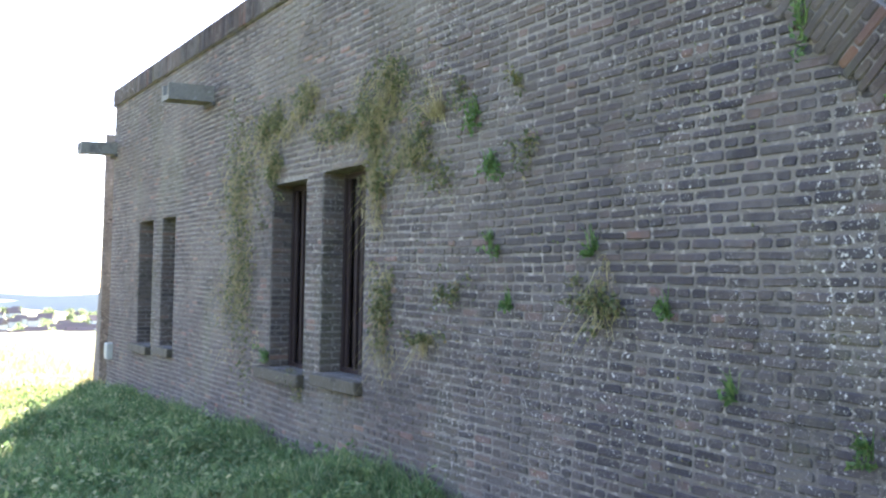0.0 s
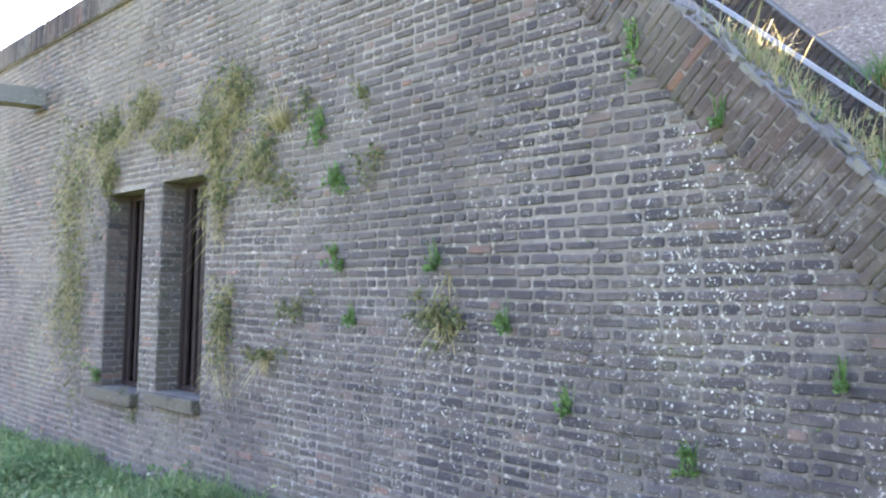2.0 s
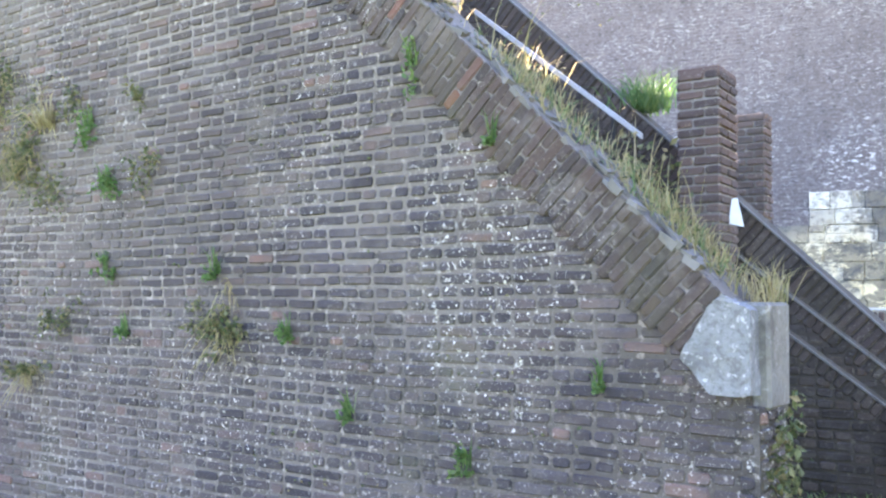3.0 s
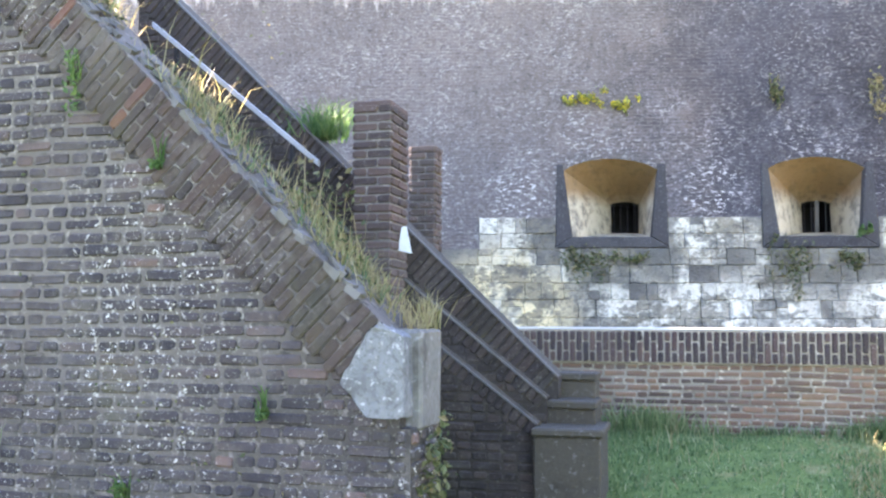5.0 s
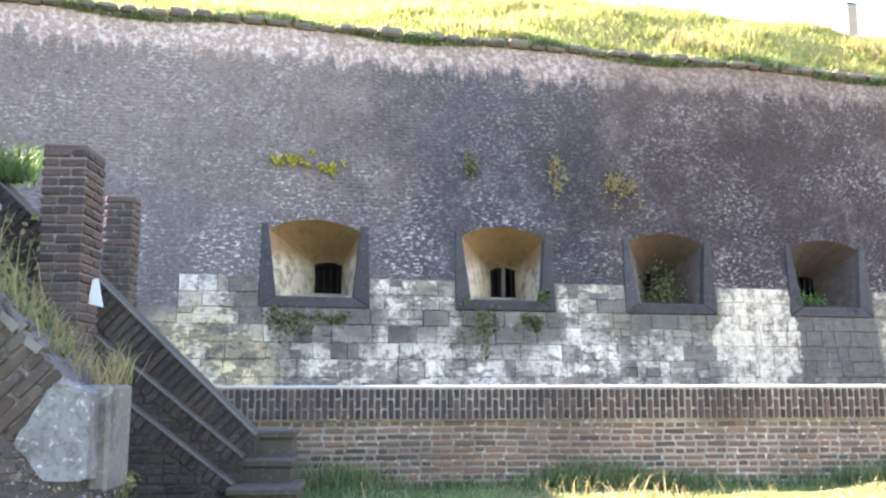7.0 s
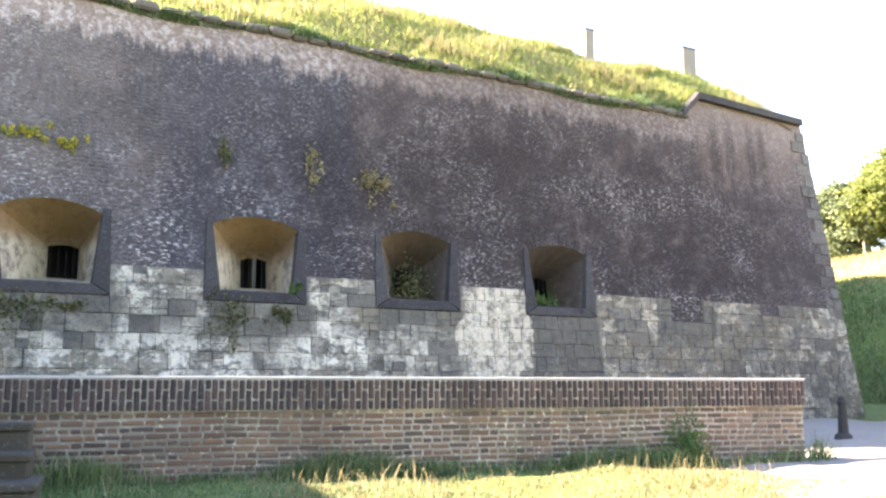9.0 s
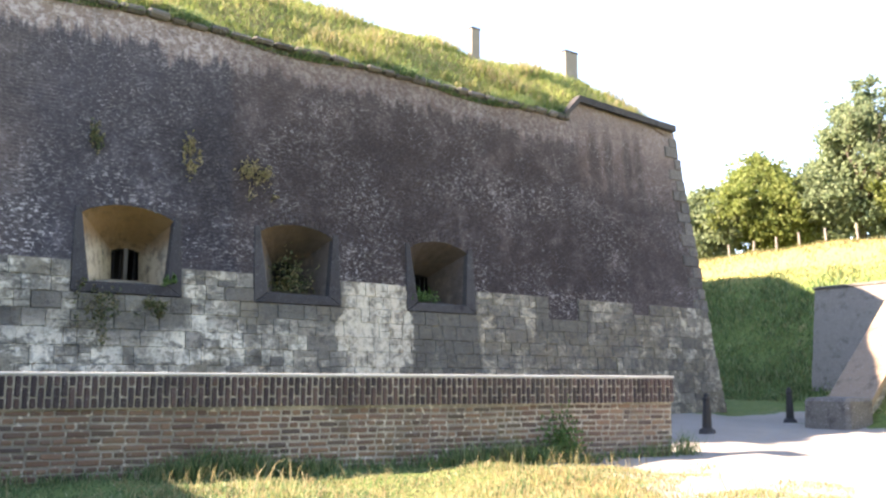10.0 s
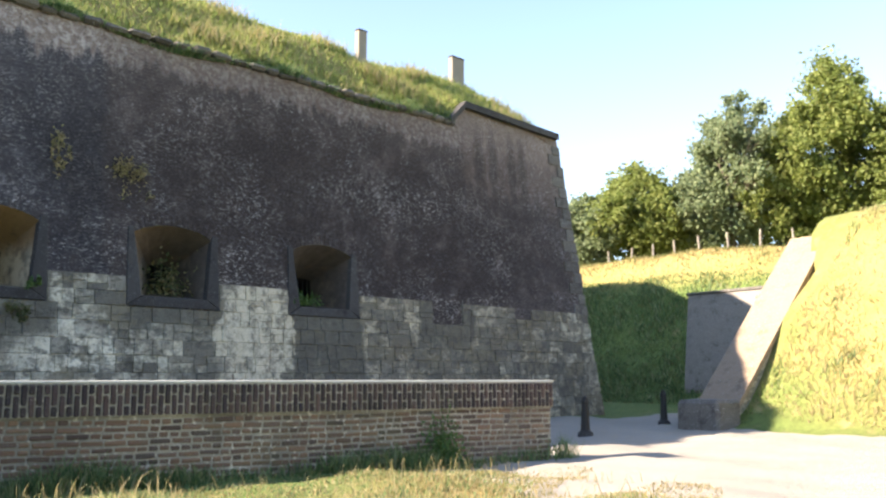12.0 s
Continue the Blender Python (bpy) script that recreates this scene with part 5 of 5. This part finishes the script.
v, f = leaves(np.column_stack([rng.normal(-2.35, .12, 300), rng.normal(6.0, .1, 300), rng.normal(2.35, .2, 300)]), .03)
stuff("stair_weeds", v, f, M_IVY, MA, "dark weeds growing beside the stair", "weeds")

# plants on the bastion
for x, z, rx, rz, mat, lab in ((1.44, 5.52, .34, .15, M_YELLOW, "yellow flowering plant high on the bastion wall"), (2.09, 5.42, .16, .15, M_YELLOW, "small yellow flowering plant on the bastion wall"),
                               (1.35, 2.66, .5, .28, M_IVY, "green weeds below an embrasure sill"), (2.1, 2.75, .35, .12, M_IVY, "green weeds below an embrasure sill"), (4.7, 2.6, .3, .42, M_IVY, "green weeds below an embrasure sill"), (5.7, 2.7, .3, .18, M_IVY, "green weeds below an embrasure sill"),
                               (7.6, 5.35, .35, .3, M_DRY, "dry plant hanging high on the bastion wall"), (4.6, 5.6, .1, .3, M_IVY, "thin plant growing on the bastion wall"), (6.3, 5.5, .12, .35, M_DRY, "thin dry plant on the bastion wall"), (5.9, 3.2, .14, .1, M_FERN, "green plant on an embrasure sill")):
    n = int(120 + 2200 * rx * rz)
    pt = patch(x, z, rx, rz, n, 0, .12)
    pt[:, 1] += YB + BATTER * pt[:, 2] - .03
    v, f = leaves(pt, .035)
    stuff("wall_plant", v, f, mat, MB, lab, "wall plant")
for x, dy, mat in ((8.55, .45, M_IVY), (11.55, .35, M_FERN)):
    pt = np.column_stack([rng.normal(x, .22, 500), YB + .35 + dy + rng.normal(0, .15, 500), 3.15 + np.abs(rng.normal(0, .32 if mat == M_IVY else .12, 500))])
    v, f = leaves(pt, .04)
    stuff("embrasure_bush", v, f, mat, MB, "leafy bush growing in an embrasure", "bush")

# grass on the rampart and the ground
n = 60000
x, y = rng.uniform(-6, 20.3, n), rng.random(n) ** 1.4 * 6.2 + .12
tuft = np.sin(x * 1.9 + np.sin(y * 1.3) * 2) * np.sin(y * 2.3 + x * .6) + rng.normal(0, .3, n)
v, f = blades(np.column_stack([x, y + YB + BATTER * 8, mound_z(x, y) - .02]), .13 + .14 * np.clip(tuft + .4, 0, 1.3), .011, .7)
stuff("rampart_blades", v, f, M_RAMPART, MB, "long yellow-green grass on the rampart, lightened to look sunlit", "grass")
k = tuft > .72
v, f = blades(np.column_stack([x, y + YB + BATTER * 8, mound_z(x, y) - .02])[k], .42, .010, .6)
stuff("rampart_tufts", v, f, M_DRY, MB, "taller pale grass tufts on the rampart", "grass")
x = rng.uniform(-6, 16.2, 9000)
yy = rng.uniform(.0, .3, 9000)
v, f = blades(np.column_stack([x, yy - .08 + YB + BATTER * 8, mound_z(x, yy) - .08]), .12 + .16 * np.clip(np.sin(x * 2.3) + np.sin(x * 5.1 + 1), 0, 1), .012, 1.3, (0, -.8, -.25))
stuff("rampart_fringe", v, f, M_GRASS, MB, "green grass hanging over the cordon", "grass")


def meadow(name, n, s0, s1, q0, q1, h, w, mat, label, keep=None, power=1.0):
    s, q = rng.uniform(s0, s1, n), q0 + (q1 - q0) * rng.random(n) ** power
    if keep is not None:
        k = keep(s, q)
        s, q = s[k], q[k]
    hh = h * (.6 + .8 * (np.sin(s * 2.1 + np.sin(q * 1.7)) * .5 + .5))
    v, f = blades(np.column_stack([-s, q, ground_z(s, q) + bumps(s, q) - .01]), hh, w, .75)
    stuff(name, v, f, mat, MA, label, "grass")


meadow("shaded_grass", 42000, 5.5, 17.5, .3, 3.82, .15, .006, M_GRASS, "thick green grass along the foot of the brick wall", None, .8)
cs = np.column_stack([rng.uniform(5.5, 17.5, 420), 3.82 - 3.4 * rng.random(420) ** 1.3])
w = rng.integers(0, 420, 26000)
o = rng.normal(size=(26000, 2)) * .11
s_, q_ = cs[w, 0] + o[:, 0], np.minimum(cs[w, 1] + o[:, 1], 3.84)
v, f = leaves(np.column_stack([-s_, q_, ground_z(s_, q_) + bumps(s_, q_) + np.abs(rng.normal(0, .10, 26000)) * np.exp(-(o ** 2).sum(1) / .02) + .05]), .032, 1.0)
stuff("leafy_weeds", v, f, M_GRASS, MA, "leafy green weeds among the grass before the wall", "weeds")
meadow("matted_grass", 14000, 5.5, 17.5, .3, 3.8, .11, .006, M_DRY, "matted dry grass among the green", lambda s, q: np.sin(s * 2.7 + q) * np.sin(q * 3.1 - s) + rng.normal(0, .4, len(s)) > .25)
meadow("wall_foot_grass", 7000, 1.0, 18, 3.45, 3.84, .26, .006, M_GRASS, "taller green grass against the wall", None, .6)
# green thins and straw thickens on the sunny side, brightening it by colour
meadow("lawn_grass", 52000, -9.5, 1.4, 3.5, 9.15, .06, .007, M_GRASS, "short grass before the low parapet wall", lambda s, q: (s + .22 * (q - 8) > -6.4 + .6 * np.sin(q * 2.2)) & (rng.random(len(s)) < np.where(s < -3.2, .4, 1.0)), .7)
meadow("dry_lawn", 34000, -9.2, -1.2, 3.6, 8.6, .06, .006, M_DRY, "dry yellow grass among the lawn, thickened to brighten its sunlit part", lambda s, q: (s + .22 * (q - 8) > -6.9 + .8 * np.sin(q * 3.1 + s)))
meadow("seed_heads", 800, -9.0, .2, 5.5, 8.9, .22, .004, M_DRY, "dry grass stems standing in the lawn", lambda s, q: (s + .22 * (q - 8) > -7.4))
meadow("parapet_weeds", 5000, -8.3, .6, 8.85, 9.18, .24, .007, M_GRASS, "green weeds along the foot of the parapet", lambda s, q: rng.random(len(s)) < .35 + .65 * (np.sin(s * 1.9) > -.2))
# these two carry sunlight in paler blades, up to the edge of the shade
meadow("sunny_grass", 16000, 17, 30, -9, 4.5, .22, .012, M_DRY, "long meadow grass beyond the wall, straw-coloured to look sunlit")
meadow("sunny_verge", 9000, 11.5, 18, -1.5, 3.2, .20, .007, M_RAMPART, "yellow-green grass beside the trodden path, coloured light to look sunlit", lambda s, q: q < 3.3 - (17.5 - s) * .32)
meadow("bank_grass", 40000, -27, -16.2, -1, 12.5, .13, .011, M_DRY, "dry sunlit grass on the bank", lambda s, q: np.sin(s * 1.3 + q) + rng.normal(0, .8, len(s)) > -.6)
meadow("bank_tufts", 26000, -26, -16.4, -1, 12.4, .26, .012, M_GRASS, "scattered green tufts on the bank", lambda s, q: np.sin(s * 2.9 + np.sin(q * 2.1) * 1.5) * np.sin(q * 2.6 - s * .8) + rng.normal(0, .12, len(s)) > .72)
meadow("bank_weeds", 9000, -26, -16.2, -1, 12.5, .17, .013, M_RAMPART, "yellow-green weeds among the dry grass on the bank", lambda s, q: np.sin(s * 1.1 - q * .9) + np.sin(s * 2.3 + q * 1.7) + rng.normal(0, .5, len(s)) > .6)
meadow("hill_grass", 26000, -40, -27.6, 16, 44, .16, .018, M_HILL, "rough green grass on the hillside", lambda s, q: (s < -30.5) | (q > 25))
meadow("slope_scrub", 16000, -33.6, -27.8, 23, 44, .27, .024, M_GRASS, "dark green scrub on the shaded slope")
meadow("hill_meadow", 9000, -50, -34, 14, 44, .12, .016, M_RAMPART, "sunlit yellow-green meadow on the hilltop")
v, f = leaves(np.column_stack([rng.normal(6.3, .14, 900), 9.05 + rng.normal(0, .06, 900), .6 + np.abs(rng.normal(0, .24, 900))]), .03)
stuff("parapet_bush", v, f, M_FERN, MA, "small green bush against the parapet wall", "bush")


# ---- trees ----
def tree(x, y, base, height, radius, mat, label, n=9000, leaf=.2, open_=.0):
    n = int(n * 3.6)
    t = thing("tree", label, "tree", MA @ Matrix.Translation((x, y, base)), group="trees on the hill")
    bm = bmesh.new()
    tips = []

    def limb(p, d, length, r, depth):
        q = p
        for i in range(3):
            d = (d + Vector(rng.normal(0, .16, 3))).normalized()
            nxt = q + d * length / 3
            m = Matrix.Translation((q + nxt) / 2) @ d.to_track_quat("Z", "Y").to_matrix().to_4x4()
            bmesh.ops.create_cone(bm, cap_ends=False, segments=6 if depth < 2 else 4, radius1=r, radius2=r * .8, depth=(nxt - q).length * 1.04, matrix=m)
            q, r = nxt, r * .8
            if depth:
                tips.append(q.copy())
        if depth < 3:
            for i in range(4 if depth else 7):
                a = rng.uniform(0, 2 * math.pi)
                tilt = rng.uniform(.35, 1.1)
                limb(q if rng.random() < .6 or depth else p.lerp(q, rng.uniform(.5, 1)), (d + Vector((math.cos(a) * tilt, math.sin(a) * tilt, rng.uniform(-.1, .3)))).normalized(), length * rng.uniform(.5, .72), r * .7, depth + 1)

    limb(Vector((0, 0, -.4)), Vector((0, 0, 1)), height * .38, height * .022, 0)
    part("trunk", bm, M_BARK, t)
    tips = np.array(tips)
    # clumps about an uneven crown and along the limbs
    k = 210
    c = rng.normal(size=(k, 3))
    c /= np.linalg.norm(c, axis=1)[:, None]
    c *= rng.uniform(.45, 1.0, (k, 1)) ** .5
    c = c * np.array([radius, radius, height * .42]) * (1 + .18 * np.sin(c[:, :1] * 5 + 1)) + np.array([0, 0, height * .56])
    c[:, :2] *= (1.08 - .35 * np.clip((c[:, 2:] - height * .55) / (height * .45), 0, 1))
    if open_:
        c = c[rng.random(len(c)) > open_]
    c = np.vstack([c, tips[rng.integers(0, len(tips), 30)]])
    w = rng.integers(0, len(c), n)
    off = rng.normal(size=(n, 3))
    off /= np.linalg.norm(off, axis=1)[:, None]
    size = rng.uniform(.5, 1.15, len(c))[w][:, None] * radius * .30
    pts = c[w] + off * size * np.minimum(np.abs(rng.normal(0, .72, (n, 1))), 1.35) * np.array([1, 1, .85])
    v, f = leaves(pts, leaf, .6)
    part("crown", mesh_of("crown", v, f), mat, t)


TREES = ((57.3, -14.9, 6.7, 2.9, M_LEAF, "round leafy green tree on the hilltop", 9000, 0), (58.0, -11.8, 5.2, 2.2, M_LEAF_BLUE, "small grey-green tree on the hilltop", 5000, .2),
         (55.4, -20.9, 11.3, 2.5, M_LEAF_BLUE, "tall open grey-green tree with gaps in its crown", 7500, .45), (55.9, -19.2, 7.0, 2.5, M_LEAF_BLUE, "grey-green leafy tree below a taller one", 7000, .1),
         (54.6, -23.0, 7.2, 2.4, M_LEAF, "leafy green tree among taller ones", 7000, .1), (57.4, -17.2, 5.2, 2.3, M_LEAF, "low leafy green tree", 6000, 0),
         (53.2, -26.0, 12.0, 3.3, M_LEAF, "tall broad dense green tree", 14000, 0), (51.0, -29.9, 6.8, 2.6, M_LEAF, "dense green tree behind the bank", 7000, 0), (62.0, -8.6, 5.0, 3.0, M_LEAF, "low leafy green tree behind the bastion", 5000, 0))
for wx, wy, h, r, mat, lab, n, o in TREES:
    p = MA.inverted() @ Vector((wx, wy, 0))
    tree(p.x, p.y, float(ground_z(-p.x, p.y)), h, r, mat, lab, n, .15, o)

# ---- town in the valley ----
M_PLASTER = plain("pale_house_plaster", (.62, .58, .52), .9, 0, 3)
M_ROOF = plain("grey_roof_tiles", (.20, .14, .12), .85, 0, 6)
M_GLASS = plain("dark_window_glass", (.05, .06, .07), .2)


def house(x, y, z, w, d, h, turn):
    t = thing("house", "distant pale house with a pitched roof in the valley", "house", MA @ Matrix.Translation((x, y, z)) @ Matrix.Rotation(turn, 4, "Z"), group="houses in the valley")
    bm = bmesh.new()
    box(bm, -w / 2, w / 2, -d / 2, d / 2, -2, h)
    part("wall", bm, M_PLASTER, t)
    bm = bmesh.new()
    prism(bm, [(-w / 2 - .4, h - .2), (w / 2 + .4, h - .2), (0, h + w * .42)], -d / 2 - .3, d / 2 + .3)
    part("roof", bm, M_ROOF, t)
    for i in range(3):
        for k in range(2):
            bm = bmesh.new()
            box(bm, -w / 2 + w * (i + .5) / 3 - .5, -w / 2 + w * (i + .5) / 3 + .5, -d / 2 - .06, -d / 2 + .02, 1.0 + 2.8 * k, 2.5 + 2.8 * k)
            part("window", bm, M_GLASS, t)


for i in range(54):
    s, q = rng.uniform(430, 1250), rng.uniform(36, 88)
    q = q * s / 420
    house(-s, q, float(ground_z(s, q)), rng.uniform(7, 13), rng.uniform(8, 16), rng.uniform(5, 7), rng.uniform(-.6, .6))
pts = []
for i in range(90):
    s, q = rng.uniform(380, 1350), rng.uniform(30, 100)
    q = q * s / 420
    r = rng.uniform(2.5, 5.5)
    o = rng.normal(size=(130, 3)) * np.array([r * .5, r * .5, r * .45])
    pts.append(o + np.array([-s, q, float(ground_z(s, q)) + r * .9]))
v, f = leaves(np.vstack(pts), 1.4, .5)
stuff("far_woods", v, f, M_LEAF_BLUE, MA, "hazy clumps of trees between the houses in the valley", "trees")
# far ridges; their pale grey colour stands in for haze
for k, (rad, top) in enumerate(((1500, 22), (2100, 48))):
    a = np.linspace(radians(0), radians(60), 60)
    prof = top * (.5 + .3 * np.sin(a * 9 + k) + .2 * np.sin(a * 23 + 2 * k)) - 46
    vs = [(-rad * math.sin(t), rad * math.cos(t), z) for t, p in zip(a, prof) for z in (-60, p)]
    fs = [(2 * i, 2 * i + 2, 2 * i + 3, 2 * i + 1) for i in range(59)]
    ob = part("backdrop", mesh_of("backdrop", vs, fs), plain("haze_toned_hills", (.46, .44, .43), 1.0, 0, .01), None, "distant hills, toned pale to stand for haze")
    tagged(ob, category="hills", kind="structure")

# ---- single bricks and blocks ----
single_bricks("brick", near_a, M_BRICK_A, barracks, .008)
single_bricks("brick", coping_rows, M_COPING, coping, .005)
single_bricks("brick", near_p, M_BRICK_P, parapet)
single_bricks("brick", soldiers, M_SOLDIER, parapet, .018)
blocks = []
for i in range(14):
    v = brick_verts(1, 1, .018, .02)
    v += np.column_stack([rng.uniform(-.03, .03, 12), rng.uniform(-.004, .004, 12), rng.uniform(-.04, .04, 12)])
    blocks.append(mesh_of("marl_block", v, BF))
    blocks[-1].materials.append(M_MARL)
for i, (x, z, w, h) in enumerate(marl_items):
    if x > -1.2:
        ob = part("marl_block", blocks[i % 14], None, marl)
        ob.matrix_basis = Matrix.Translation((x, YB + BATTER * z - .002 - rng.uniform(0, .022), z)) @ Matrix.Rotation(-math.atan(BATTER) + rng.uniform(-.01, .01), 4, "X") @ Matrix.Diagonal((w, 1, h, 1))
